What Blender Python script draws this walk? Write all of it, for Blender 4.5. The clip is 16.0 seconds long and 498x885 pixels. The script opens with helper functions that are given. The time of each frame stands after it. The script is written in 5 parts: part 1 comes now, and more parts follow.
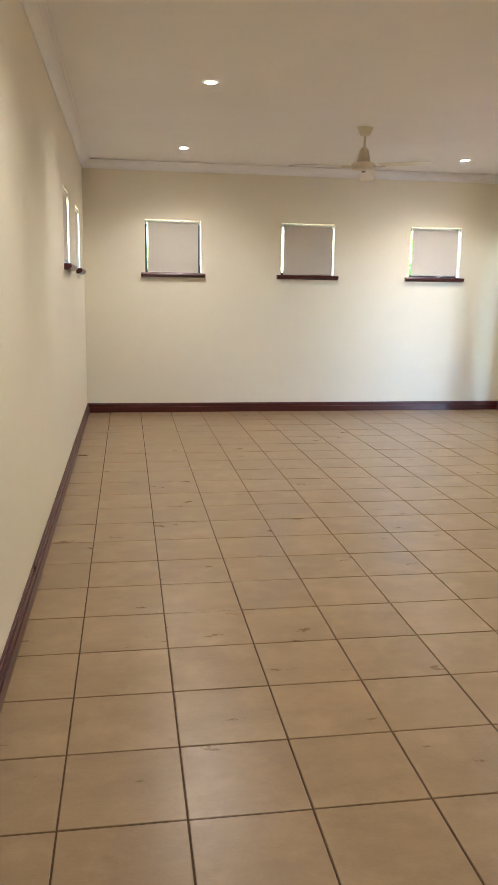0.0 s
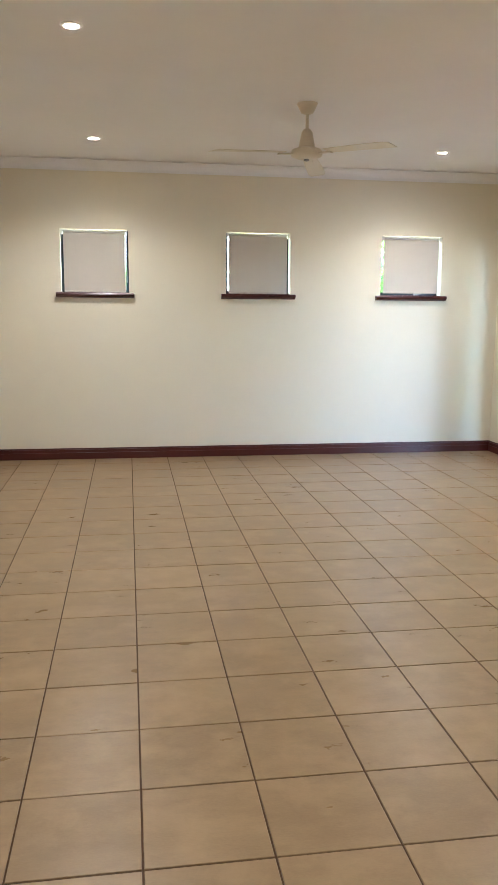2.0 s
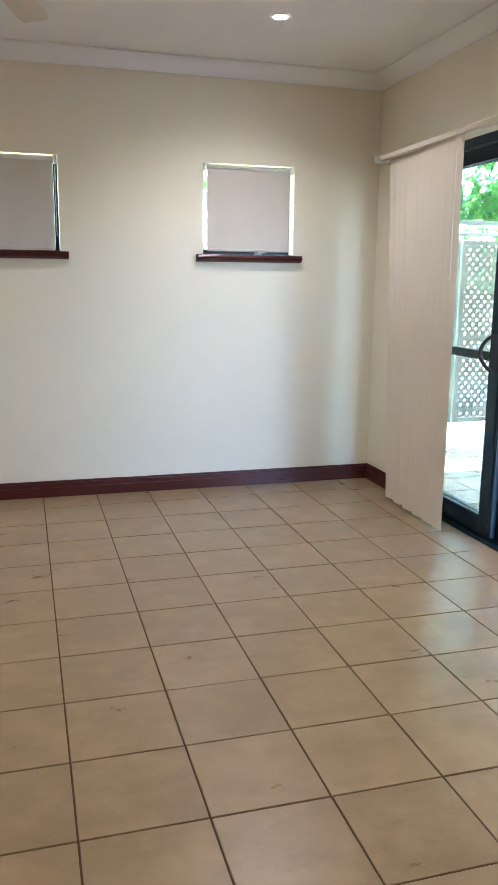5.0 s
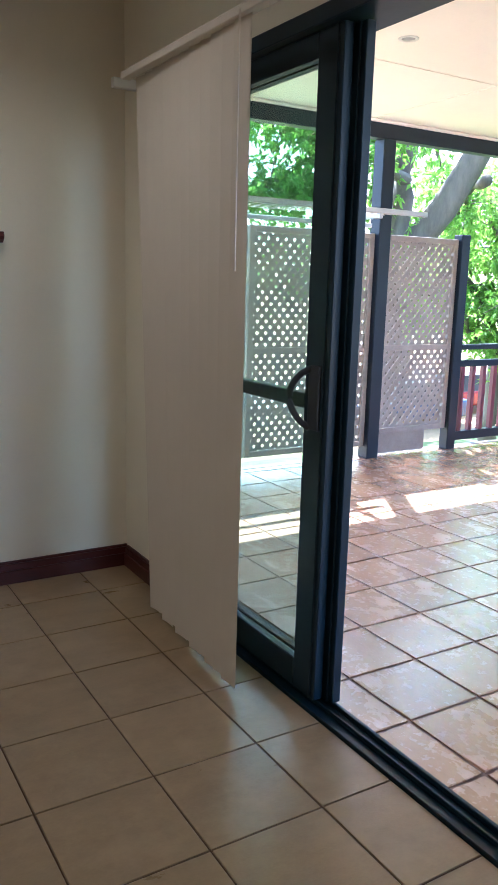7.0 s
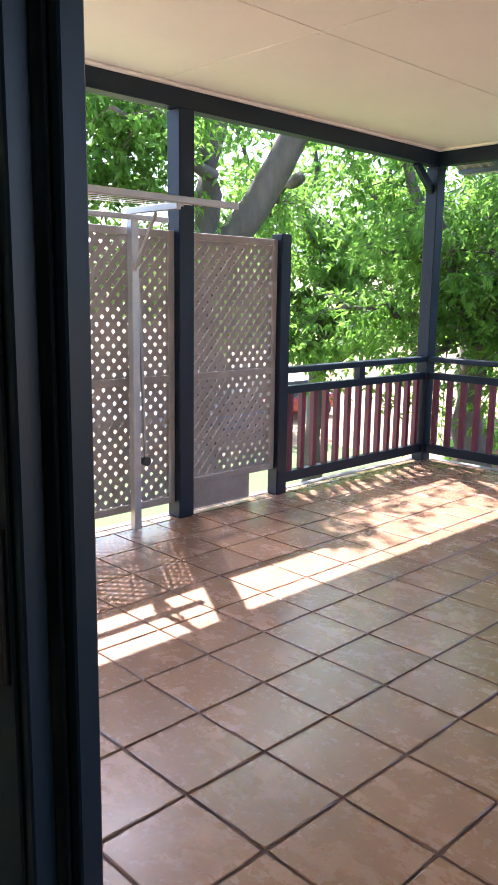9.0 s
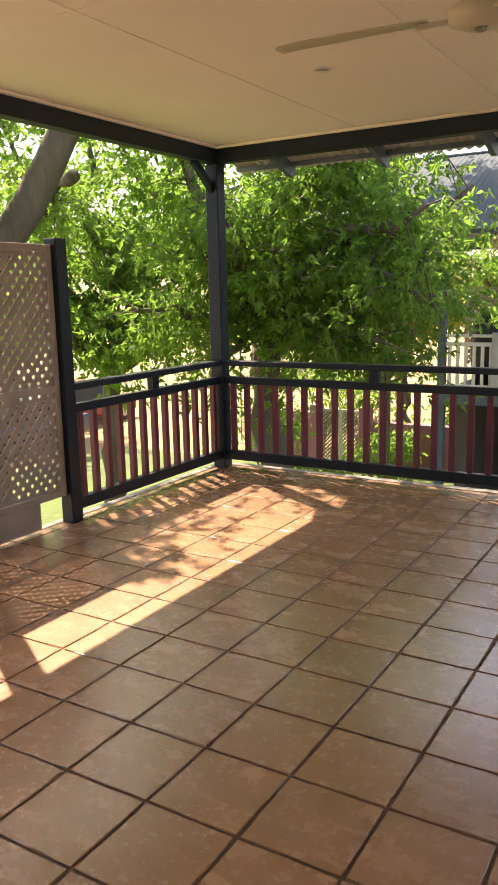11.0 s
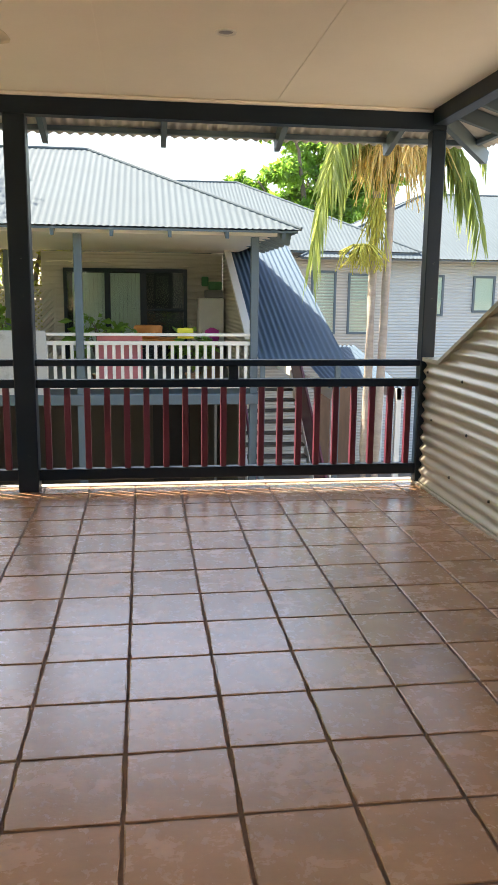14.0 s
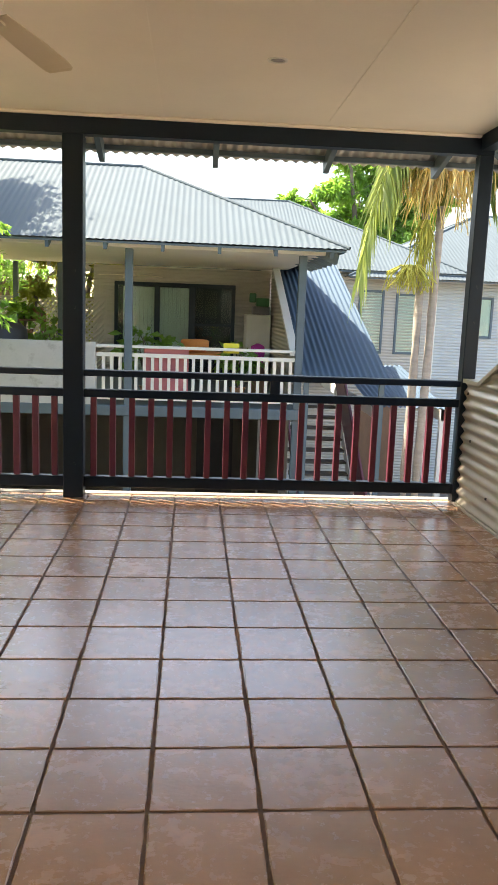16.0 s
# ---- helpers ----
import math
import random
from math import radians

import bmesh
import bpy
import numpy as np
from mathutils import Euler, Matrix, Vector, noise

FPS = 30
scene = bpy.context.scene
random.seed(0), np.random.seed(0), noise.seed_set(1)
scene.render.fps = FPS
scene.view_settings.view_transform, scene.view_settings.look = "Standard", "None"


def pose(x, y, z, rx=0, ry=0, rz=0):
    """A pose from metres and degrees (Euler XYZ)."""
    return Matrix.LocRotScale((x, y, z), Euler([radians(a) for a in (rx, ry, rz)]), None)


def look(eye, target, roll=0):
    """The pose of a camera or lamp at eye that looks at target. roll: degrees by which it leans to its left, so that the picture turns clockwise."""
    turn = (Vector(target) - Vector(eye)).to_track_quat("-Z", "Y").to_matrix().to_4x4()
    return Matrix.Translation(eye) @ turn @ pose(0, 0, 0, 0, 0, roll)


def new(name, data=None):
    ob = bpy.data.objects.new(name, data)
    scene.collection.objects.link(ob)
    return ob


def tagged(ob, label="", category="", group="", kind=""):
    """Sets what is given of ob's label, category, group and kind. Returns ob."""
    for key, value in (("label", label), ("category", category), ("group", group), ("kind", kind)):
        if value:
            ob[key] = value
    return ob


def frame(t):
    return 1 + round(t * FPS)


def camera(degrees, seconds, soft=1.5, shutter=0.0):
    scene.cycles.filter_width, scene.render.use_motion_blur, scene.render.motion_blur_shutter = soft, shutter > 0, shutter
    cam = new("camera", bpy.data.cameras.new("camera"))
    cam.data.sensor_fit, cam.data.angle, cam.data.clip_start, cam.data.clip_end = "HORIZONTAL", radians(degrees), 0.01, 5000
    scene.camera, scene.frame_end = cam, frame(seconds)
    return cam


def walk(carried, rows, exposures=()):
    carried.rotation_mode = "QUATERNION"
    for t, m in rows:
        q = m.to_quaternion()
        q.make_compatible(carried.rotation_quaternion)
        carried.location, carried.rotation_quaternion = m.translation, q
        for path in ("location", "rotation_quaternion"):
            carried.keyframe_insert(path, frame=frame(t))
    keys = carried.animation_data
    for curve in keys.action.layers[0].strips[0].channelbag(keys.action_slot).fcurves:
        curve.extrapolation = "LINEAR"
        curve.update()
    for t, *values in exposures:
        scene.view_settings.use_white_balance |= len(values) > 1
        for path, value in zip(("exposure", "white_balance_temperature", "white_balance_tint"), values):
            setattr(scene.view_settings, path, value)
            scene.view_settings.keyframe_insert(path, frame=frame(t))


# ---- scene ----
cam = camera(35.3, 16.0)
PATH = [
    (0, (-0.143, -2.549, 1.392), (0.161, -0.61, 1.011), 0.9),
    (0.5, (0.026, -2.258, 1.391), (0.323, -0.315, 1.023), 0.2),
    (1, (0.262, -1.866, 1.401), (0.499, 0.084, 1.023), 0.7),
    (1.5, (0.461, -1.486, 1.388), (0.776, 0.461, 1.056), 0.3),
    (2, (0.673, -1.113, 1.396), (0.973, 0.837, 1.069), 0.4),
    (2.5, (0.867, -0.711, 1.357), (1.116, 1.243, 1.011), 0.6),
    (3, (1.069, -0.312, 1.357), (1.313, 1.64, 0.998), 0.1),
    (3.5, (1.341, 0.055, 1.388), (1.596, 1.999, 0.993), 1.1),
    (4, (1.557, 0.47, 1.395), (1.88, 2.402, 0.992), 0.5),
    (4.5, (1.804, 0.888, 1.383), (2.199, 2.806, 0.977), 0.8),
    (5, (1.984, 1.301, 1.385), (2.524, 3.185, 0.988), 0.6),
    (5.2, (2.084, 1.454, 1.381), (2.707, 3.318, 1.008), 1.0),
    (7.3, (3.096, 3.211, 1.380), (4.209, 4.822, 0.973), 1.5),
    (7.5, (3.197, 3.361, 1.384), (4.388, 4.915, 0.977), 1.5),
    (7.8, (3.351, 3.537, 1.366), (4.64, 5.017, 0.983), 1.5),
    (8, (3.502, 3.668, 1.365), (4.814, 5.124, 0.976), 1.5),
    (8.2, (3.617, 3.773, 1.374), (4.95, 5.211, 0.991), 1.3),
    (10.3, (4.23, 4.212, 1.475), (5.687, 5.532, 1.107), -0.8),
    (10.5, (4.245, 4.221, 1.478), (5.759, 5.476, 1.113), -1.2),
    (11, (4.279, 4.259, 1.485), (5.96, 5.275, 1.106), -1.3),
    (11.5, (4.309, 4.27, 1.441), (6.12, 5.038, 1.077), -1.8),
    (12, (4.327, 4.297, 1.42), (6.235, 4.779, 1.063), -1.7),
    (12.5, (4.339, 4.303, 1.405), (6.291, 4.545, 1.038), -1.45),
    (13, (4.349, 4.302, 1.401), (6.312, 4.373, 1.022), -0.75),
    (13.5, (4.346, 4.292, 1.398), (6.309, 4.218, 1.016), -0.2),
    (14, (4.337, 4.277, 1.391), (6.284, 4.014, 1.013), 0.65),
    (14.5, (4.332, 4.258, 1.386), (6.258, 3.875, 1.011), 0.9),
    (15, (4.33, 4.258, 1.391), (6.251, 3.843, 1.022), 1.25),
    (15.5, (4.309, 4.252, 1.39), (6.254, 3.939, 1.039), 1.8),
    (16, (4.229, 4.258, 1.395), (6.194, 4.106, 1.055), 2.15),
]
walk(cam, [(t, look(e, a, r)) for t, e, a, r in PATH],
     [(0, 5.25, 5400, 12), (1, 5.25, 5150, 10), (3.5, 5.2, 5100, 10), (5.2, 4.85, 4950, 12), (7.3, 3.5, 5100, 14), (8.2, 3.25, 5200, 14), (10.3, 1.5, 6700, 28),
      (10.6, 1.7, 7000, 24), (11, 1.88, 8300, 20), (12, 2.25, 8800, 17), (13, 2.37, 8300, 14), (14.5, 2.38, 7500, 10), (16, 2.38, 7600, 10)])

# ---- light ----
SUN_WAY = Vector((0.355, 0.59, 1.0)).normalized()
world = bpy.data.worlds.new("world")
scene.world = world
world.use_nodes = True
wn = world.node_tree.nodes
sky = wn.new("ShaderNodeTexSky")
sky.sky_type = "NISHITA"
sky.sun_disc = False
sky.sun_elevation = math.asin(SUN_WAY.z)
sky.sun_rotation = math.atan2(SUN_WAY.x, SUN_WAY.y)
sky.dust_density = 2.0
wn["Background"].inputs["Strength"].default_value = 0.13
world.node_tree.links.new(sky.outputs[0], wn["Background"].inputs["Color"])
sun_data = bpy.data.lights.new("sun", "SUN")
sun_data.energy, sun_data.angle, sun_data.color = 3.8, radians(0.5), (1.0, 0.94, 0.84)
sun = new("sun", sun_data)
sun.matrix_world = look(SUN_WAY * 40, (0, 0, 0))
LAMP_WATTS = 2.9
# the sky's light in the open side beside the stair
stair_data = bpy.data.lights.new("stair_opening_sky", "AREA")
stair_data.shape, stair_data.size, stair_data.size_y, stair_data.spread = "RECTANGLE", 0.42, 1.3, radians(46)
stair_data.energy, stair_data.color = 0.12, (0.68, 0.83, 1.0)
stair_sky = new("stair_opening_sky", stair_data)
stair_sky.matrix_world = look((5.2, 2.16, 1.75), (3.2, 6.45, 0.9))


# ---- materials ----
def material(name, rgb, rough=0.6, vary=0.12, scale=3.0, fine=60.0, bump=0.05, metal=0.0, per_object=0.0,
             stain=None, stain_at=0.6, stretch=(1, 1, 1), spec=0.5, island=0.0, coat=0.0):
    """A painted or grained surface: broad tone changes, fine grain, a stain colour and slight relief."""
    m = bpy.data.materials.new(name)
    m.use_nodes = True
    nt = m.node_tree
    n, link = nt.nodes, nt.links.new
    bsdf = n["Principled BSDF"]
    bsdf.inputs["Metallic"].default_value = metal
    bsdf.inputs["Specular IOR Level"].default_value = spec
    bsdf.inputs["Coat Weight"].default_value, bsdf.inputs["Coat Roughness"].default_value = coat, 0.27
    co = n.new("ShaderNodeTexCoord")
    mp = n.new("ShaderNodeMapping")
    mp.inputs["Scale"].default_value = stretch
    link(co.outputs["Object"], mp.inputs["Vector"])
    src = mp.outputs["Vector"]
    if per_object:
        info = n.new("ShaderNodeObjectInfo")
        add = n.new("ShaderNodeVectorMath")
        add.operation = "ADD"
        sc = n.new("ShaderNodeVectorMath")
        sc.operation = "SCALE"
        sc.inputs["Scale"].default_value = 37.0
        link(info.outputs["Random"], sc.inputs[0])
        link(src, add.inputs[0])
        link(sc.outputs[0], add.inputs[1])
        src = add.outputs[0]
    big = n.new("ShaderNodeTexNoise")
    big.inputs["Scale"].default_value, big.inputs["Detail"].default_value, big.inputs["Roughness"].default_value = scale, 9, 0.66
    small = n.new("ShaderNodeTexNoise")
    small.inputs["Scale"].default_value, small.inputs["Detail"].default_value = fine, 4
    link(src, big.inputs["Vector"])
    link(src, small.inputs["Vector"])
    ramp = n.new("ShaderNodeValToRGB")
    ramp.color_ramp.elements[0].position, ramp.color_ramp.elements[1].position = 0.3, 0.7
    ramp.color_ramp.elements[0].color = (*[c * (1 - vary) for c in rgb], 1)
    ramp.color_ramp.elements[1].color = (*[min(1, c * (1 + vary)) for c in rgb], 1)
    link(big.outputs["Fac"], ramp.inputs["Fac"])
    col = ramp.outputs["Color"]
    mix = n.new("ShaderNodeMix")
    mix.data_type, mix.blend_type = "RGBA", "MULTIPLY"
    mix.inputs["Factor"].default_value = min(1.0, vary * 2)
    link(col, mix.inputs["A"])
    link(small.outputs["Fac"], mix.inputs["B"])
    br = n.new("ShaderNodeMix")
    br.data_type = "RGBA"
    br.inputs["Factor"].default_value = 0.5
    link(col, br.inputs["A"])
    link(mix.outputs["Result"], br.inputs["B"])
    col = br.outputs["Result"]
    if stain:
        st = n.new("ShaderNodeTexNoise")
        st.inputs["Scale"].default_value, st.inputs["Detail"].default_value, st.inputs["Roughness"].default_value = scale * 2.3, 8, 0.65
        link(src, st.inputs["Vector"])
        sr = n.new("ShaderNodeValToRGB")
        sr.color_ramp.elements[0].position, sr.color_ramp.elements[1].position = stain_at, stain_at + 0.16
        link(st.outputs["Fac"], sr.inputs["Fac"])
        sm = n.new("ShaderNodeMix")
        sm.data_type = "RGBA"
        link(sr.outputs["Color"], sm.inputs["Factor"])
        link(col, sm.inputs["A"])
        sm.inputs["B"].default_value = (*stain, 1)
        col = sm.outputs["Result"]
    if per_object or island:
        hsv = n.new("ShaderNodeHueSaturation")
        rng = n.new("ShaderNodeMapRange")
        k = per_object or island
        rng.inputs["To Min"].default_value, rng.inputs["To Max"].default_value = 1 - k, 1 + k
        if per_object:
            link(info.outputs["Random"], rng.inputs["Value"])
        else:
            geo = n.new("ShaderNodeNewGeometry")
            link(geo.outputs["Random Per Island"], rng.inputs["Value"])
        link(rng.outputs[0], hsv.inputs["Value"])
        link(col, hsv.inputs["Color"])
        col = hsv.outputs["Color"]
    link(col, bsdf.inputs["Base Color"])
    rr = n.new("ShaderNodeMapRange")
    rr.inputs["To Min"].default_value, rr.inputs["To Max"].default_value = max(0.02, rough - 0.08), min(1, rough + 0.08)
    link(big.outputs["Fac"], rr.inputs["Value"])
    link(rr.outputs[0], bsdf.inputs["Roughness"])
    if bump:
        bp = n.new("ShaderNodeBump")
        bp.inputs["Strength"].default_value, bp.inputs["Distance"].default_value = min(1, bump * 4), 0.004
        link(small.outputs["Fac"], bp.inputs["Height"])
        link(bp.outputs[0], bsdf.inputs["Normal"])
    return m


def leaf_material(name, rgb, rgb2):
    m = material(name, rgb, 0.45, 0.2, 0.8, 30, 0.0, island=0.35)
    n, link = m.node_tree.nodes, m.node_tree.links.new
    bsdf = n["Principled BSDF"]
    tr = n.new("ShaderNodeBsdfTranslucent")
    tr.inputs["Color"].default_value = (*rgb2, 1)
    ms = n.new("ShaderNodeMixShader")
    ms.inputs[0].default_value = 0.55
    link(bsdf.outputs[0], ms.inputs[1])
    link(tr.outputs[0], ms.inputs[2])
    link(ms.outputs[0], n["Material Output"].inputs["Surface"])
    return m


def glowing(name, rgb, power):
    m = bpy.data.materials.new(name)
    m.use_nodes = True
    b = m.node_tree.nodes["Principled BSDF"]
    b.inputs["Emission Color"].default_value = (*rgb, 1)
    b.inputs["Emission Strength"].default_value = power
    return m


def glass_material(name, tint=(0.86, 0.93, 0.9)):
    m = bpy.data.materials.new(name)
    m.use_nodes = True
    n, link = m.node_tree.nodes, m.node_tree.links.new
    tr = n.new("ShaderNodeBsdfTransparent")
    tr.inputs["Color"].default_value = (*tint, 1)
    gl = n.new("ShaderNodeBsdfGlossy")
    gl.inputs["Roughness"].default_value = 0.02
    lw = n.new("ShaderNodeLayerWeight")
    pw = n.new("ShaderNodeMath")
    pw.operation, pw.inputs[1].default_value = "POWER", 4.0
    link(lw.outputs["Facing"], pw.inputs[0])
    mr = n.new("ShaderNodeMapRange")
    mr.inputs["To Min"].default_value, mr.inputs["To Max"].default_value = 0.04, 0.6
    link(pw.outputs[0], mr.inputs["Value"])
    ms = n.new("ShaderNodeMixShader")
    link(mr.outputs[0], ms.inputs[0])
    link(tr.outputs[0], ms.inputs[1])
    link(gl.outputs[0], ms.inputs[2])
    link(ms.outputs[0], n["Material Output"].inputs["Surface"])
    return m


def mottle(m, rgb, scale, lo, hi, amount, rough=None):
    """Lays cloudy patches of a second colour over a material, different on each piece."""
    n, link = m.node_tree.nodes, m.node_tree.links.new
    bsdf = n["Principled BSDF"]
    co, info, add, sc = n.new("ShaderNodeTexCoord"), n.new("ShaderNodeObjectInfo"), n.new("ShaderNodeVectorMath"), n.new("ShaderNodeVectorMath")
    sc.operation, sc.inputs["Scale"].default_value = "SCALE", 91.0 + scale
    link(info.outputs["Random"], sc.inputs[0])
    link(co.outputs["Object"], add.inputs[0])
    link(sc.outputs[0], add.inputs[1])
    tex = n.new("ShaderNodeTexNoise")
    tex.inputs["Scale"].default_value, tex.inputs["Detail"].default_value, tex.inputs["Roughness"].default_value = scale, 10, 0.62
    link(add.outputs[0], tex.inputs["Vector"])
    rng = n.new("ShaderNodeMapRange")
    rng.inputs["From Min"].default_value, rng.inputs["From Max"].default_value, rng.inputs["To Max"].default_value = lo, hi, amount
    link(tex.outputs["Fac"], rng.inputs["Value"])
    mix = n.new("ShaderNodeMix")
    mix.data_type = "RGBA"
    link(rng.outputs[0], mix.inputs["Factor"])
    link(bsdf.inputs["Base Color"].links[0].from_socket, mix.inputs["A"])
    mix.inputs["B"].default_value = (*rgb, 1)
    link(mix.outputs["Result"], bsdf.inputs["Base Color"])
    if rough is not None:
        rm = n.new("ShaderNodeMix")
        link(rng.outputs[0], rm.inputs["Factor"])
        link(bsdf.inputs["Roughness"].links[0].from_socket, rm.inputs["A"])
        rm.inputs["B"].default_value = rough
        link(rm.outputs["Result"], bsdf.inputs["Roughness"])


M_WALL = material("cream_paint", (0.80, 0.74, 0.59), 0.55, 0.03, 0.7, 90, 0.03)
M_CEIL = material("white_ceiling_paint", (0.88, 0.87, 0.86), 0.7, 0.03, 0.8, 120, 0.02)
M_VCEIL = material("cream_sheet_lining", (0.90, 0.85, 0.77), 0.6, 0.04, 0.9, 80, 0.02)
M_TILE = material("beige_ceramic", (0.285, 0.195, 0.103), 0.30, 0.15, 4, 90, 0.015, per_object=0.05, stretch=(1, 2.2, 1))
M_GROUT = material("brown_grout", (0.085, 0.045, 0.022), 0.9, 0.2, 8, 90, 0.1)
M_TERRA = material("terracotta_quarry", (0.46, 0.25, 0.142), 0.26, 0.17, 7, 90, 0.035, per_object=0.10, spec=1.0, coat=0.75,
                   stain=(0.38, 0.23, 0.15), stain_at=0.60, stretch=(1, 0.45, 1))
M_TGROUT = material("dark_brown_mortar", (0.21, 0.125, 0.088), 0.85, 0.3, 10, 70, 0.2)
mottle(M_TILE, (0.36, 0.25, 0.138), 5.5, 0.48, 0.66, 0.55)
mottle(M_TILE, (0.20, 0.125, 0.06), 9.0, 0.54, 0.78, 0.25)
mottle(M_TERRA, (0.58, 0.40, 0.29), 13.0, 0.48, 0.74, 0.2, 0.38)
mottle(M_TERRA, (0.22, 0.12, 0.075), 32.0, 0.56, 0.74, 0.38, 0.5)
mottle(M_TERRA, (0.10, 0.06, 0.045), 60.0, 0.68, 0.74, 0.8)
M_MAHOG = material("mahogany_stain", (0.07, 0.012, 0.010), 0.3, 0.25, 3, 40, 0.03, stretch=(1, 1, 6))
M_NAVY = material("dark_navy_paint", (0.007, 0.017, 0.032), 0.42, 0.15, 4, 50, 0.03, spec=0.3)
M_FRAME = material("navy_aluminium", (0.004, 0.016, 0.026), 0.35, 0.08, 5, 80, 0.01, spec=0.35)
M_BURG = material("burgundy_paint", (0.15, 0.03, 0.055), 0.42, 0.18, 5, 60, 0.03)
M_LATT = material("weathered_lattice_paint", (0.36, 0.33, 0.31), 0.75, 0.18, 5, 60, 0.06)
M_FAN = material("ivory_enamel", (0.70, 0.64, 0.50), 0.3, 0.03, 4, 60, 0.0)
M_STEEL = material("dull_steel", (0.42, 0.42, 0.42), 0.4, 0.1, 8, 80, 0.02, metal=0.8)
M_BLIND = material("blind_fabric", (0.60, 0.55, 0.48), 0.85, 0.03, 2, 220, 0.04)
M_SLAT = material("ivory_slat_fabric", (0.68, 0.61, 0.50), 0.8, 0.04, 2, 200, 0.03)
M_RAILW = material("white_enamel", (0.75, 0.74, 0.70), 0.35, 0.04, 5, 60, 0.0)
M_GLASS = glass_material("clear_glass")
M_GLOW = glowing("lamp_glow", (1.0, 0.82, 0.58), 7.0)
M_CORRW = material("beige_corrugated_steel", (0.46, 0.43, 0.36), 0.36, 0.06, 1.5, 60, 0.01, metal=0.35, stain=(0.36, 0.33, 0.27), stain_at=0.64)
M_ROOFU = material("galvanised_underside", (0.60, 0.58, 0.54), 0.45, 0.12, 2, 40, 0.02, metal=0.2)
M_ROOF = material("pale_grey_roof_steel", (0.092, 0.122, 0.143), 0.8, 0.09, 0.5, 30, 0.01, spec=0.2)
M_STROOF = material("blue_grey_roof_steel", (0.065, 0.105, 0.15), 0.8, 0.07, 0.5, 30, 0.01, spec=0.2)
M_NWALL = material("grey_cream_cladding", (0.50, 0.48, 0.43), 0.45, 0.06, 0.8, 40, 0.01)
M_NTRIM = material("slate_blue_paint", (0.10, 0.145, 0.18), 0.5, 0.1, 3, 40, 0.02)
M_CONC = material("concrete", (0.27, 0.255, 0.23), 0.85, 0.15, 1.5, 40, 0.08, stain=(0.22, 0.2, 0.18), stain_at=0.62)
M_GRASS = material("lawn", (0.10, 0.16, 0.035), 0.9, 0.3, 0.7, 14, 0.3, stain=(0.30, 0.23, 0.10), stain_at=0.6)
M_DRY = material("dry_grass", (0.38, 0.27, 0.13), 0.95, 0.25, 0.4, 9, 0.3)
M_ROAD = material("asphalt", (0.30, 0.29, 0.28), 0.9, 0.12, 0.4, 40, 0.2)
M_PINK = material("pink_rendered_wall", (0.50, 0.20, 0.28), 0.8, 0.1, 0.9, 30, 0.05)
M_BARK = material("grey_bark", (0.17, 0.145, 0.12), 0.9, 0.35, 4, 30, 0.6, stretch=(1, 1, 0.25))
M_PALMB = material("pale_palm_bark", (0.42, 0.36, 0.31), 0.85, 0.2, 3, 30, 0.4, stretch=(1, 1, 5))
M_LEAF = leaf_material("broad_leaf", (0.08, 0.17, 0.04), (0.30, 0.54, 0.085))
M_LEAF2 = leaf_material("yellow_green_leaf", (0.16, 0.19, 0.04), (0.42, 0.45, 0.09))
M_FROND = leaf_material("palm_leaflet", (0.15, 0.21, 0.06), (0.40, 0.48, 0.14))
M_FLOWER = material("yellow_flower_strings", (0.55, 0.52, 0.10), 0.8, 0.25, 8, 40, 0.1, island=0.3)
M_SEED = leaf_material("straw_fruit_strings", (0.84, 0.68, 0.34), (0.95, 0.80, 0.40))
# black plastic and rubber; also sheets that paint the darkness of unlit rooms
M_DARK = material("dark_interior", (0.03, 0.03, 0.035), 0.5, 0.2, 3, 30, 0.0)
M_CURT = material("pale_curtain", (0.74, 0.76, 0.74), 0.8, 0.06, 3, 60, 0.02)
M_DRIVE = material("driveway_asphalt", (0.11, 0.105, 0.10), 0.9, 0.15, 0.6, 40, 0.2)
# undercroft walls and stair treads: their shade is put into this brown
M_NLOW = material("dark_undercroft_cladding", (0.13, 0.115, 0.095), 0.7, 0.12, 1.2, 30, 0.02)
M_WOOD = material("brown_wood", (0.22, 0.12, 0.07), 0.6, 0.25, 4, 40, 0.1, stretch=(1, 1, 0.2))


# ---- mesh helpers ----
def box(bm, x0, y0, z0, x1, y1, z1, m=None):
    vs = []
    for z in (z0, z1):
        for x, y in ((x0, y0), (x1, y0), (x1, y1), (x0, y1)):
            p = Vector((x, y, z))
            vs.append(bm.verts.new(m @ p if m else p))
    for f in ((3, 2, 1, 0), (4, 5, 6, 7), (0, 1, 5, 4), (1, 2, 6, 5), (2, 3, 7, 6), (3, 0, 4, 7)):
        bm.faces.new([vs[i] for i in f])
    return bm


def boxes(*bs, bevel=0.0, seg=1):
    bm = bmesh.new()
    for b in bs:
        box(bm, *b)
    if bevel:
        bmesh.ops.bevel(bm, geom=list(bm.edges), offset=bevel, segments=seg, affect="EDGES", profile=0.6)
    return bm


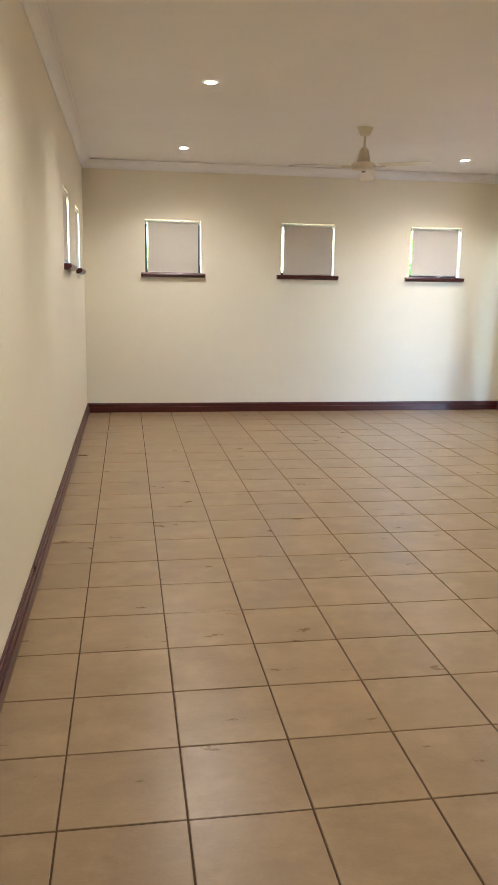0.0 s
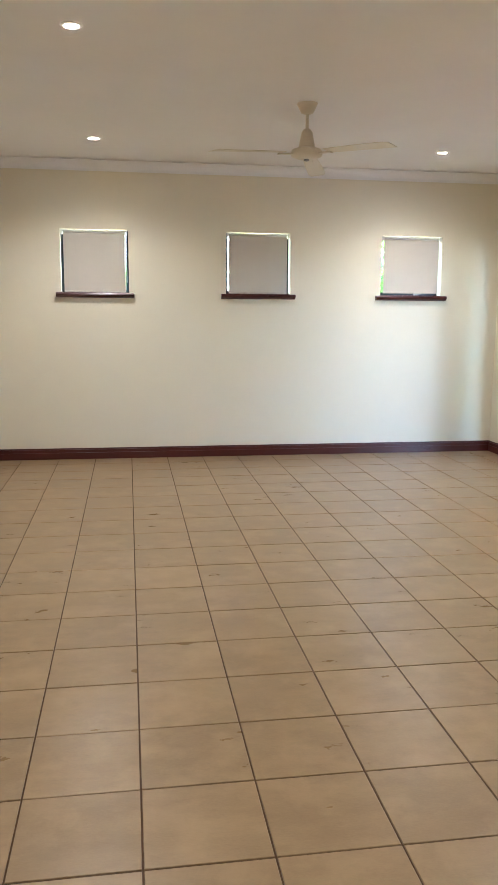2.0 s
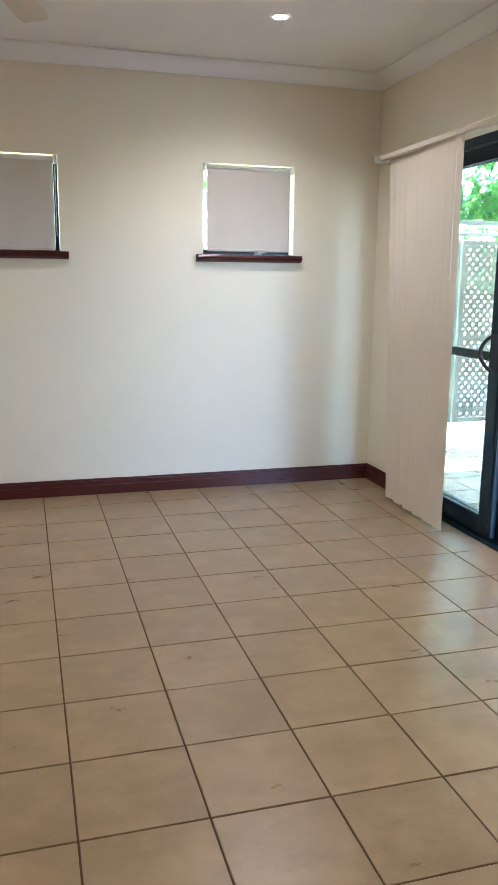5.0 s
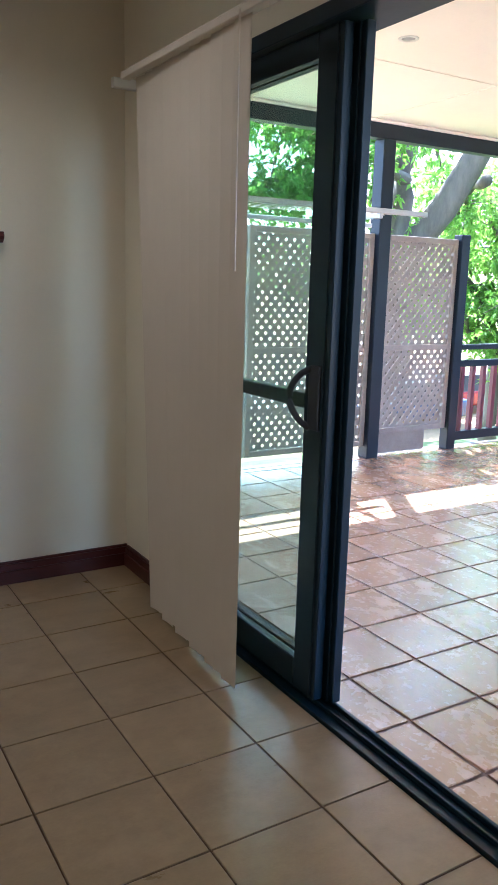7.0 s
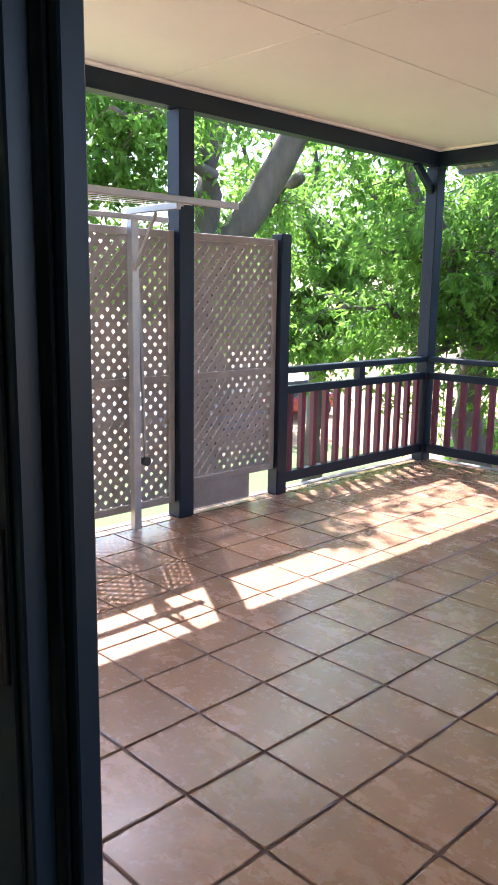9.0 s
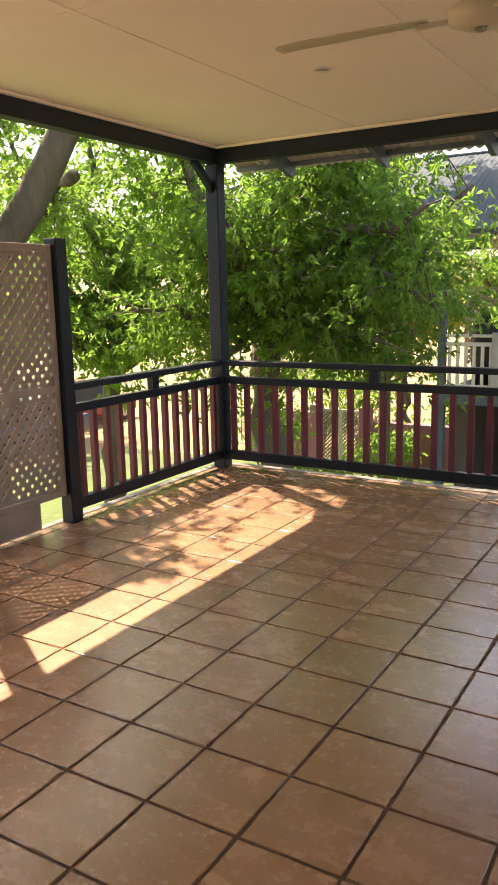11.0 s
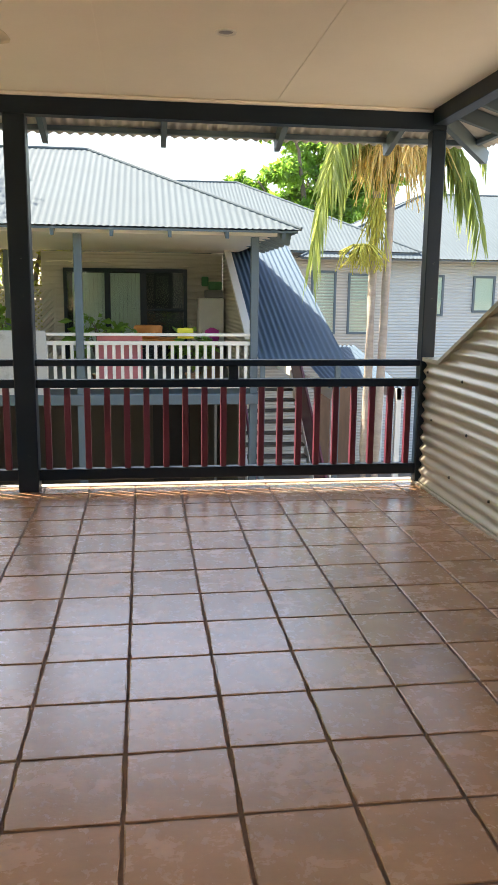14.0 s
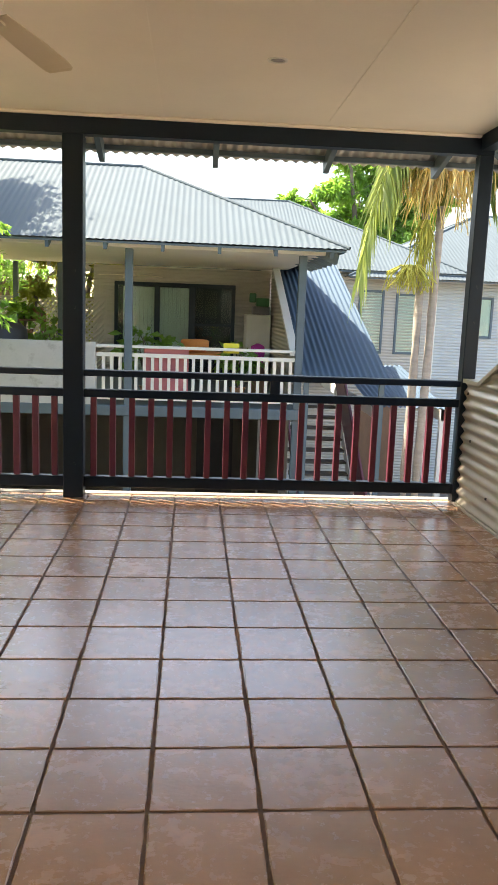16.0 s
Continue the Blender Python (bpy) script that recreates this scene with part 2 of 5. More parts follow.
def tube(bm, p0, p1, r0, r1=None, n=10, caps=True):
    p0, p1 = Vector(p0), Vector(p1)
    r1 = r0 if r1 is None else r1
    q = (p1 - p0).to_track_quat("Z", "Y")
    rings = []
    for p, r in ((p0, r0), (p1, r1)):
        rings.append([bm.verts.new(p + q @ Vector((r * math.cos(a), r * math.sin(a), 0)))
                      for a in [2 * math.pi * i / n for i in range(n)]])
    for i in range(n):
        bm.faces.new((rings[0][i], rings[0][(i + 1) % n], rings[1][(i + 1) % n], rings[1][i]))
    if caps:
        bm.faces.new(rings[0][::-1])
        bm.faces.new(rings[1])
    return bm


def path_tube(bm, pts, radii, n=8):
    """A tube that follows points, closed at both ends."""
    pts = [Vector(p) for p in pts]
    rings = []
    for i, p in enumerate(pts):
        d = (pts[min(i + 1, len(pts) - 1)] - pts[max(i - 1, 0)]).normalized()
        q = d.to_track_quat("Z", "Y")
        rings.append([bm.verts.new(p + q @ Vector((radii[i] * math.cos(2 * math.pi * k / n), radii[i] * math.sin(2 * math.pi * k / n), 0)))
                      for k in range(n)])
    for a, b in zip(rings, rings[1:]):
        for k in range(n):
            bm.faces.new((a[k], a[(k + 1) % n], b[(k + 1) % n], b[k]))
    bm.faces.new(rings[0][::-1])
    bm.faces.new(rings[-1])
    return bm


def lathe(bm, cx, cy, prof, n=24):
    """Turns a profile of (radius, z) round an upright axis."""
    rings = []
    for r, z in prof:
        rings.append([bm.verts.new((cx + r * math.cos(2 * math.pi * k / n), cy + r * math.sin(2 * math.pi * k / n), z)) for k in range(n)])
    for a, b in zip(rings, rings[1:]):
        for k in range(n):
            bm.faces.new((a[k], a[(k + 1) % n], b[(k + 1) % n], b[k]))
    bm.faces.new(rings[0][::-1])
    bm.faces.new(rings[-1])
    return bm


def finish(bm, name, mat, smooth=False):
    bmesh.ops.recalc_face_normals(bm, faces=list(bm.faces))
    me = bpy.data.meshes.new(name)
    bm.to_mesh(me)
    bm.free()
    me.materials.append(mat)
    if smooth:
        me.polygons.foreach_set("use_smooth", [True] * len(me.polygons))
    return me


def hang(ob, parent):
    ob.parent = parent
    ob.matrix_parent_inverse = parent.matrix_world.inverted() if parent.type != "EMPTY" else Matrix.Translation(-Vector(parent.location))
    return ob


def part(name, bm, mat, parent, label="", smooth=False):
    ob = new(name, finish(bm, name, mat, smooth) if isinstance(bm, bmesh.types.BMesh) else bm)
    if parent:
        hang(ob, parent)
    return tagged(ob, label)


def solid(name, bm, mat, label, category, kind="", group="", smooth=False):
    return tagged(part(name, bm, mat, None, "", smooth), label, category, group, kind)


def thing(name, at, label, category, group="", kind=""):
    ob = new(name)
    ob.empty_display_size = 0.1
    ob.location = at
    return tagged(ob, label, category, group, kind)


def wall_boxes(axis, a0, a1, t0, t1, z0, z1, holes):
    """Boxes of a wall along an axis, with rectangular holes (a0, a1, z0, z1)."""
    cuts = sorted({a0, a1, *[h[0] for h in holes], *[h[1] for h in holes]})
    out = []
    for u, v in zip(cuts, cuts[1:]):
        mid = (u + v) / 2
        spans, z = [], z0
        for h in sorted([h for h in holes if h[0] < mid < h[1]], key=lambda q: q[2]):
            if h[2] > z:
                spans.append((z, h[2]))
            z = h[3]
        if z < z1:
            spans.append((z, z1))
        for s, e in spans:
            out.append((u, t0, s, v, t1, e) if axis == "x" else (t0, u, s, t1, v, e))
    return out


def corrugated(origin, u, v, length, start, stop, pitch=0.076, amp=0.009, steps=6, thick=0.002, rows=1):
    """A corrugated sheet: waves run across u, ribs run along v from start(s) to stop(s)."""
    o, u, v = Vector(origin), Vector(u).normalized(), Vector(v).normalized()
    w = u.cross(v).normalized()
    count = max(2, int(length / pitch * steps))
    verts, faces = [], []
    for layer in (0, 1):
        for i in range(count + 1):
            s = length * i / count
            h = amp * math.sin(2 * math.pi * s / pitch) - layer * thick
            for r in range(rows + 1):
                d = start(s) + (stop(s) - start(s)) * r / rows
                verts.append(o + u * s + v * d + w * h)
    m = rows + 1
    base = (count + 1) * m
    for i in range(count):
        for r in range(rows):
            a = i * m + r
            faces.append((a, a + m, a + m + 1, a + 1))
            faces.append((base + a, base + a + 1, base + a + m + 1, base + a + m))
        for a, flip in ((i * m, False), (i * m + rows, True)):
            k = len(verts)
            verts += [verts[a], verts[base + a], verts[base + a + m], verts[a + m]]
            faces.append((k + 3, k + 2, k + 1, k) if flip else (k, k + 1, k + 2, k + 3))
    me = bpy.data.meshes.new("sheet")
    me.from_pydata(verts, [], faces)
    me.polygons.foreach_set("use_smooth", [True] * len(faces))
    return me


def sheet(name, me, mat, parent=None, label="", category="", kind=""):
    me.materials.append(mat)
    ob = new(name, me)
    if parent:
        hang(ob, parent)
    return tagged(ob, label, category, "", kind)


# ---- the room ----
XL, XR, YB, YF, HC = -0.600, 4.365, -4.6, 6.45, 2.75
XO = XR + 0.16
VX, VY0, VY1, VH = 9.86, 2.235, 7.9, 2.63
FAR_WINDOWS = (0.378, 1.914, 3.444)
SIDE_WINDOWS = (3.93, 5.38)
SILL, HEAD, HALF = 1.573, 2.146, 0.310
DOOR0, DOOR1, DOORH = 3.0, 6.08, 2.17

far_holes = [(c - HALF, c + HALF, SILL, HEAD) for c in FAR_WINDOWS]
side_holes = [(c - HALF, c + HALF, SILL, HEAD) for c in SIDE_WINDOWS]
solid("wall_north", boxes(*wall_boxes("x", XL - 0.16, XO, YF, YF + 0.16, -0.1, HC, far_holes)), M_WALL,
      "cream painted wall with three small square windows", "wall", "structure")
solid("wall_west", boxes(*wall_boxes("y", YB, YF, XL - 0.16, XL, -0.1, HC, side_holes)), M_WALL,
      "long cream painted wall with two small windows", "wall", "structure")
solid("wall_east", boxes(*wall_boxes("y", YB, YF, XR, XO, -0.1, HC, [(DOOR0, DOOR1, -0.1, DOORH)])), M_WALL,
      "cream painted wall with a wide sliding door opening", "wall", "structure")
solid("wall_south", boxes((XL - 0.16, YB - 0.16, -0.1, XO, YB, HC)), M_WALL, "plain cream painted end wall", "wall", "structure")
solid("ceiling", boxes((XL - 0.16, YB - 0.16, HC + 0.002, XO, YF + 0.16, HC + 0.15)), M_CEIL, "flat white plaster ceiling", "ceiling", "structure")


def cornice(axis, a0, a1, wall, side):
    """Coved plaster cornice, 90 mm."""
    bm = bmesh.new()
    prof = [(0, 0), (0.09, 0)] + [(0.09 - 0.08 * math.sin(k * math.pi / 12), -0.09 + 0.08 * math.cos(k * math.pi / 12)) for k in range(7)] + [(0, -0.09)]
    ends = []
    for a in (a0, a1):
        ends.append([bm.verts.new((a, wall + side * p, HC + q) if axis == "x" else (wall + side * p, a, HC + q)) for p, q in prof])
    k = len(prof)
    for i in range(k):
        bm.faces.new((ends[0][i], ends[0][(i + 1) % k], ends[1][(i + 1) % k], ends[1][i]))
    bm.faces.new(ends[0])
    bm.faces.new(ends[1][::-1])
    return bm


for tag, ax, a0, a1, w, s in (("north", "x", XL, XR, YF, -1), ("south", "x", XL, XR, YB, 1), ("west", "y", YB, YF, XL, 1), ("east", "y", YB, YF, XR, -1)):
    solid("cornice_" + tag, cornice(ax, a0, a1, w, s), M_CEIL, "white coved plaster cornice along the ceiling", "cornice", "structure")


def baseboard(name, axis, a0, a1, wall, side):
    t = 0.018
    lo, hi = (wall, wall + t * side) if side > 0 else (wall - t, wall)
    lo2, hi2 = (wall, wall + (t + 0.006) * side) if side > 0 else (wall - t - 0.006, wall)
    bs = [(a0, lo2, 0.0, a1, hi2, 0.062), (a0, lo, 0.062, a1, hi, 0.092), (a0, wall if side > 0 else wall - 0.01, 0.092, a1, wall + 0.01 if side > 0 else wall, 0.105)]
    if axis == "y":
        bs = [(b[1], b[0], b[2], b[4], b[3], b[5]) for b in bs]
    solid(name, boxes(*bs, bevel=0.002), M_MAHOG, "glossy dark red mahogany baseboard", "baseboard", "structure")


baseboard("baseboard_north", "x", XL, XR, YF, -1)
baseboard("baseboard_west", "y", YB, YF - 0.026, XL, 1)
baseboard("baseboard_east", "y", DOOR1 + 0.01, YF - 0.026, XR, -1)
baseboard("baseboard_south", "x", XL + 0.026, XR, YB, 1)


def small_window(name, m):
    """A square window in a 160 mm wall: local x along the wall, local y outwards from the inner face."""
    w = tagged(new(name), "small square window in a dark frame behind a pulled roller blind", "window", "small windows", "structure")
    w.matrix_world = m

    def add(nm, bm, mat, par=w, label=""):
        ob = new(nm, finish(bm, nm, mat))
        ob.parent = par
        return tagged(ob, label)
    a, z0, z1 = HALF, SILL, HEAD
    f = 0.024
    add("window_frame", boxes((-a, 0.09, z0, -a + f, 0.13, z1), (a - f, 0.09, z0, a, 0.13, z1), (-a + f, 0.09, z0, a - f, 0.13, z0 + f + 0.01),
                              (-a + f, 0.09, z1 - f, a - f, 0.13, z1), bevel=0.003), M_FRAME)
    g = add("pane", boxes((-a + f, 0.108, z0 + f + 0.01, a - f, 0.112, z1 - f)), M_GLASS)
    g.visible_shadow = False
    add("latch", boxes((0.06, 0.065, z0 + 0.006, 0.11, 0.09, z0 + 0.022), (0.075, 0.05, z0 + 0.014, 0.135, 0.064, z0 + 0.024), bevel=0.003), M_STEEL)
    sill = bmesh.new()
    prof = [(-0.055, z0 - 0.012), (-0.06, z0 - 0.02), (-0.05, z0 - 0.034), (-0.03, z0 - 0.046), (0.0, z0 - 0.048), (0.0, z0 - 0.002), (-0.05, z0 - 0.002)]
    e = [[sill.verts.new((x, p, q)) for p, q in prof] for x in (-0.358, 0.358)]
    k = len(prof)
    for i in range(k):
        sill.faces.new((e[0][i], e[0][(i + 1) % k], e[1][(i + 1) % k], e[1][i]))
    sill.faces.new(e[0])
    sill.faces.new(e[1][::-1])
    box(sill, -a, 0.0, z0 - 0.02, a, 0.09, z0 + 0.004)
    add("window_sill", sill, M_MAHOG, w, "dark red mahogany window sill")
    return w


def roller_blind(m, gap):
    b = tagged(new("roller_blind"), "pale beige roller blind pulled down over a small window", "blind", "roller blinds")
    b.matrix_world = m

    def add(nm, bm, mat, smooth=False):
        ob = new(nm, finish(bm, nm, mat, smooth))
        ob.parent = b
        return ob
    a = HALF - 0.028
    cloth = bmesh.new()
    n = 8
    rows = []
    for k in range(n + 1):
        z = HEAD - 0.025 - (HEAD - 0.025 - SILL - gap) * k / n
        rows.append([cloth.verts.new((x, 0.012 + 0.002 * math.sin(k * 1.3 + x * 3) + d, z)) for d in (0, 0.0015) for x in (-a, -a / 3, a / 3, a)])
    for r0, r1 in zip(rows, rows[1:]):
        for i in range(3):
            cloth.faces.new((r0[i], r0[i + 1], r1[i + 1], r1[i]))
            cloth.faces.new((r0[i + 4], r1[i + 4], r1[i + 5], r0[i + 5]))
    add("cloth", cloth, M_BLIND, True)
    add("bottom_bar", boxes((-a, 0.006, SILL + gap - 0.014, a, 0.02, SILL + gap + 0.004), bevel=0.004), M_BLIND)
    tb = bmesh.new()
    tube(tb, (-a, 0.016, HEAD - 0.022), (a, 0.016, HEAD - 0.022), 0.014, n=12)
    add("roller", tb, M_RAILW, True)
    for sx in (-1, 1):
        add("bracket", boxes((sx * (a + 0.012) - 0.008, -0.004, HEAD - 0.05, sx * (a + 0.012) + 0.008, 0.035, HEAD - 0.004), bevel=0.002), M_RAILW)
    ch = bmesh.new()
    tube(ch, (a + 0.012, 0.0, HEAD - 0.04), (a + 0.012, 0.0, SILL + 0.09), 0.002, n=5)
    add("cord", ch, M_RAILW)
    return b


for i, c in enumerate(FAR_WINDOWS):
    m = Matrix.Translation((c, YF, 0))
    small_window("window_%d" % (i + 1), m)
    roller_blind(m, (0.012, 0.012, 0.035)[i])
for i, c in enumerate(SIDE_WINDOWS):
    m = Matrix.Translation((XL, c, 0)) @ Matrix.Rotation(radians(90), 4, "Z")
    small_window("window_%d" % (i + 4), m)
    roller_blind(m, 0.03)


def downlight(x, y, z, lit, group):
    d = thing("downlight", (x, y, z), "round recessed downlight, glowing warm white" if lit else "round recessed downlight, switched off", "downlight", group)
    ring = bmesh.new()
    lathe(ring, x, y, [(0.036, z + 0.02), (0.036, z - 0.002), (0.040, z - 0.006), (0.052, z - 0.005), (0.054, z + 0.001), (0.05, z + 0.02)])
    part("trim_ring", ring, M_RAILW, d, "", True)
    bulb = bmesh.new()
    lathe(bulb, x, y, [(0.035, z + 0.012), (0.035, z - 0.001), (0.02, z - 0.003), (0.002, z - 0.0035)])
    part("bulb", bulb, M_GLOW if lit else M_STEEL, d, "glowing bulb" if lit else "unlit lens", True)
    if lit:
        ld = bpy.data.lights.new("downlight_beam", "SPOT")
        ld.energy, ld.color, ld.spot_size, ld.spot_blend, ld.shadow_soft_size = LAMP_WATTS, (1.0, 0.85, 0.66), radians(142), 0.85, 0.035
        lo = new("downlight_beam", ld)
        lo.matrix_world = look((x, y, z - 0.012), (x, y, z - 1))
    return d


for x, y in ((0.43, 3.0), (0.43, 5.5), (3.34, 5.52), (3.34, 3.0), (0.43, 0.49), (3.34, 0.49), (0.43, -2.05), (3.34, -2.05)):
    downlight(x, y, HC, True, "lit downlights in the room")


def ceiling_fan(x, y, zc, zh, angles, label):
    f = thing("ceiling_fan", (x, y, zc), label, "ceiling fan")
    bm = bmesh.new()
    lathe(bm, x, y, [(0.068, zc), (0.066, zc - 0.01), (0.04, zc - 0.06), (0.018, zc - 0.068)])
    part("canopy", bm, M_FAN, f, "", True)
    bm = bmesh.new()
    tube(bm, (x, y, zc - 0.05), (x, y, zh + 0.12), 0.011, n=12)
    part("rod", bm, M_FAN, f, "", True)
    bm = bmesh.new()
    lathe(bm, x, y, [(0.022, zh + 0.19), (0.036, zh + 0.17), (0.05, zh + 0.1), (0.055, zh + 0.075), (0.05, zh + 0.07)])
    part("upper_cup", bm, M_FAN, f, "", True)
    bm = bmesh.new()
    lathe(bm, x, y, [(0.06, zh + 0.072), (0.095, zh + 0.06), (0.108, zh + 0.04), (0.1, zh + 0.018), (0.06, zh + 0.003), (0.02, zh)])
    motor = part("motor", bm, M_FAN, f, "rounded motor housing", True)
    bm = bmesh.new()
    lathe(bm, x, y, [(0.018, zh + 0.001), (0.018, zh - 0.008), (0.01, zh - 0.012)], 14)
    part("cap", bm, M_STEEL, motor, "", True)
    for a in angles:
        m = Matrix.Translation((x, y, zh + 0.035)) @ Matrix.Rotation(radians(a), 4, "Z") @ Matrix.Rotation(radians(3.5), 4, "Y")
        bm = bmesh.new()
        box(bm, 0.09, -0.016, -0.004, 0.2, 0.016, 0.004, m)
        part("blade_arm", bm, M_FAN, f)
        bm = bmesh.new()
        mm = m @ Matrix.Rotation(radians(-6), 4, "X")
        top, bot = [], []
        outline = [(0.16, -0.045), (0.4, -0.058), (0.60, -0.062), (0.648, -0.057), (0.662, -0.045), (0.662, 0.045), (0.648, 0.057), (0.60, 0.062), (0.4, 0.058), (0.16, 0.045)]
        for px, py in outline:
            top.append(bm.verts.new(mm @ Vector((px, py, 0.006 + 0.012 * (py / 0.06) ** 2))))
            bot.append(bm.verts.new(mm @ Vector((px, py, 0.003 + 0.012 * (py / 0.06) ** 2))))
        k = len(outline)
        for i in range(k):
            bm.faces.new((bot[i], bot[(i + 1) % k], top[(i + 1) % k], top[i]))
        for i in range(k // 2 - 1):
            bm.faces.new((top[i], top[i + 1], top[k - 2 - i], top[k - 1 - i]))
            bm.faces.new((bot[k - 1 - i], bot[k - 2 - i], bot[i + 1], bot[i]))
        part("blade", bm, M_FAN, f)
    return f


ceiling_fan(1.86, 4.185, HC, 2.40, (-50, 70, 190), "ivory three-blade ceiling fan on a short rod")

# ---- sliding door and vertical blinds ----
solid("door_frame", boxes((XR - 0.01, DOOR1 - 0.05, -0.02, XO + 0.01, DOOR1, DOORH), (XR - 0.01, DOOR0, -0.02, XO + 0.01, DOOR0 + 0.05, DOORH),
                          (XR - 0.01, DOOR0 + 0.05, DOORH - 0.05, XO + 0.01, DOOR1 - 0.05, DOORH), bevel=0.003), M_FRAME,
      "dark navy aluminium frame of the sliding door", "door frame", "structure")
trk = thing("door_track", (XR + 0.05, 4.6, 0.0), "dark aluminium floor track with raised runners", "door track", kind="structure")
part("base", boxes((XR - 0.005, DOOR0 + 0.05, -0.02, XR + 0.104, DOOR1 - 0.05, 0.012), bevel=0.002), M_FRAME, trk)
for dx in (0.03, 0.07):
    part("runner", boxes((XR + dx, DOOR0 + 0.05, 0.012, XR + dx + 0.008, DOOR1 - 0.05, 0.03), bevel=0.002), M_FRAME, trk)


def door_leaf(name, x, y0, y1, bar, label):
    front = 0.075 if bar else 0.125
    d = tagged(thing(name, (x, y0, 0.03), label, "sliding door"), kind="structure")
    z0, z1, s, t = 0.032, DOORH - 0.055, 0.075, 0.034
    part("stile", boxes((x, y0, z0, x + t, y0 + front, z1), (x - 0.006, y0 + 0.02, z0, x, y0 + 0.032, z1), bevel=0.003), M_FRAME, d)
    part("stile", boxes((x, y1 - s, z0, x + t, y1, z1), bevel=0.003), M_FRAME, d)
    part("bottom_rail", boxes((x, y0 + front, z0, x + t, y1 - s, z0 + 0.1), bevel=0.003), M_FRAME, d)
    part("top_rail", boxes((x, y0 + front, z1 - 0.075, x + t, y1 - s, z1), bevel=0.003), M_FRAME, d)
    if bar:
        part("middle_rail", boxes((x, y0 + front, 0.985, x + t, y1 - s, 1.035), bevel=0.003), M_FRAME, d)
    g = part("pane", boxes((x + 0.014, y0 + front, z0 + 0.1, x + 0.019, y1 - s, z1 - 0.075)), M_GLASS, d, "clear glass pane")
    g.visible_shadow = False
    return d


leaf = door_leaf("door_1", XR + 0.018, 4.875, 6.02, False, "glazed sliding door leaf in a dark aluminium frame, slid open")
door_leaf("door_2", XR + 0.06, 4.83, 5.98, True, "outer sliding leaf with a middle rail, slid open")
door_leaf("door_3", XR + 0.06, DOOR0 + 0.052, 3.80, False, "fixed glazed leaf in a dark aluminium frame")
hb = bmesh.new()
pts = [(XR + 0.018 - 0.008 - 0.03 * math.sin(math.pi * k / 12) ** 0.6, 4.955 + 0.075 * math.sin(math.pi * k / 12) ** 0.7, 1.13 - 0.19 * k / 12) for k in range(13)]
path_tube(hb, pts, [0.011] * 13, 8)
handle = part("handle", boxes((XR + 0.006, 4.91, 0.935, XR + 0.019, 4.965, 1.14), bevel=0.005, seg=2), M_DARK, leaf, "black handle plate")
part("grip", hb, M_DARK, handle, "black curved pull grip", True)

vb = thing("vertical_blind", (XR - 0.165, 5.5, 0.02), "ivory vertical blind drawn to the side of the sliding door", "blind")
part("head_rail", boxes((XR - 0.185, 2.9, 2.152, XR - 0.145, 6.04, 2.18), bevel=0.003), M_SLAT, vb, "long white head rail")
for k in range(3):
    yb = 3.2 + k * 1.5
    part("bracket", boxes((XR - 0.15, yb, 2.16, XR, yb + 0.03, 2.2), bevel=0.002), M_RAILW, vb)
for k in range(11):
    yy = 5.125 + k * 0.0815
    m = Matrix.Translation((XR - 0.168 + 0.003 * (k % 2) + 0.003 * k, yy, 0)) @ Matrix.Rotation(radians(5 + 1.0 * math.sin(k * 2.1)), 4, "Z")
    bm = bmesh.new()
    n = 5
    cols = []
    for i in range(n):
        q = -0.0445 + 0.089 * i / (n - 1)
        bow = 0.004 * (1 - (q / 0.0445) ** 2)
        cols.append([bm.verts.new(m @ Vector((bow + d, q - (0.012 * k if z < 1 else 0.0), z))) for d in (0, 0.001) for z in (0.022 + 0.006 * math.sin(k * 3), 2.155)])
    for c0, c1 in zip(cols, cols[1:]):
        bm.faces.new((c0[0], c0[1], c1[1], c1[0]))
        bm.faces.new((c0[2], c1[2], c1[3], c0[3]))
    part("slat", bm, M_SLAT, vb, "", True)
wand = bmesh.new()
tube(wand, (XR - 0.195, 5.10, 2.16), (XR - 0.195, 5.095, 1.42), 0.0035, n=6)
part("cord", wand, M_SLAT, vb)

# ---- verandah ----
solid("verandah_slab", boxes((XR + 0.106, VY0 - 0.1, -0.35, VX + 0.14, VY1 + 0.1, -0.012)), M_CONC, "concrete verandah slab", "slab", "structure")
solid("verandah_edge", boxes((VX + 0.06, VY0 + 0.02, -0.012, VX + 0.14, VY1 + 0.1, 0.006), (XO + 0.1, VY1 + 0.04, -0.012, VX + 0.06, VY1 + 0.1, 0.004), bevel=0.003), M_CONC,
      "pale mortar nosing along the verandah edge", "nosing", "structure")
solid("verandah_ceiling", boxes((XO + 0.001, VY0 - 0.03, VH, VX - 0.05, VY1 - 0.05, VH + 0.05)), M_VCEIL, "cream sheet lined verandah ceiling with cover joints", "ceiling", "structure")
bm = boxes(*[(XO + 0.01, y - 0.016, VH - 0.004, VX - 0.06, y + 0.016, VH - 0.0005) for y in (6.65, 5.58, 4.5, 3.37)],
           *[(x - 0.016, y0, VH - 0.004, x + 0.016, y1, VH - 0.0005) for x, y0, y1 in ((6.92, 5.6, 6.63), (6.92, 3.39, 4.48), (6.92, 6.67, VY1 - 0.06))])
solid("ceiling_joint_strips", bm, M_VCEIL, "flat cream cover strips over the ceiling joints", "trim", "structure")
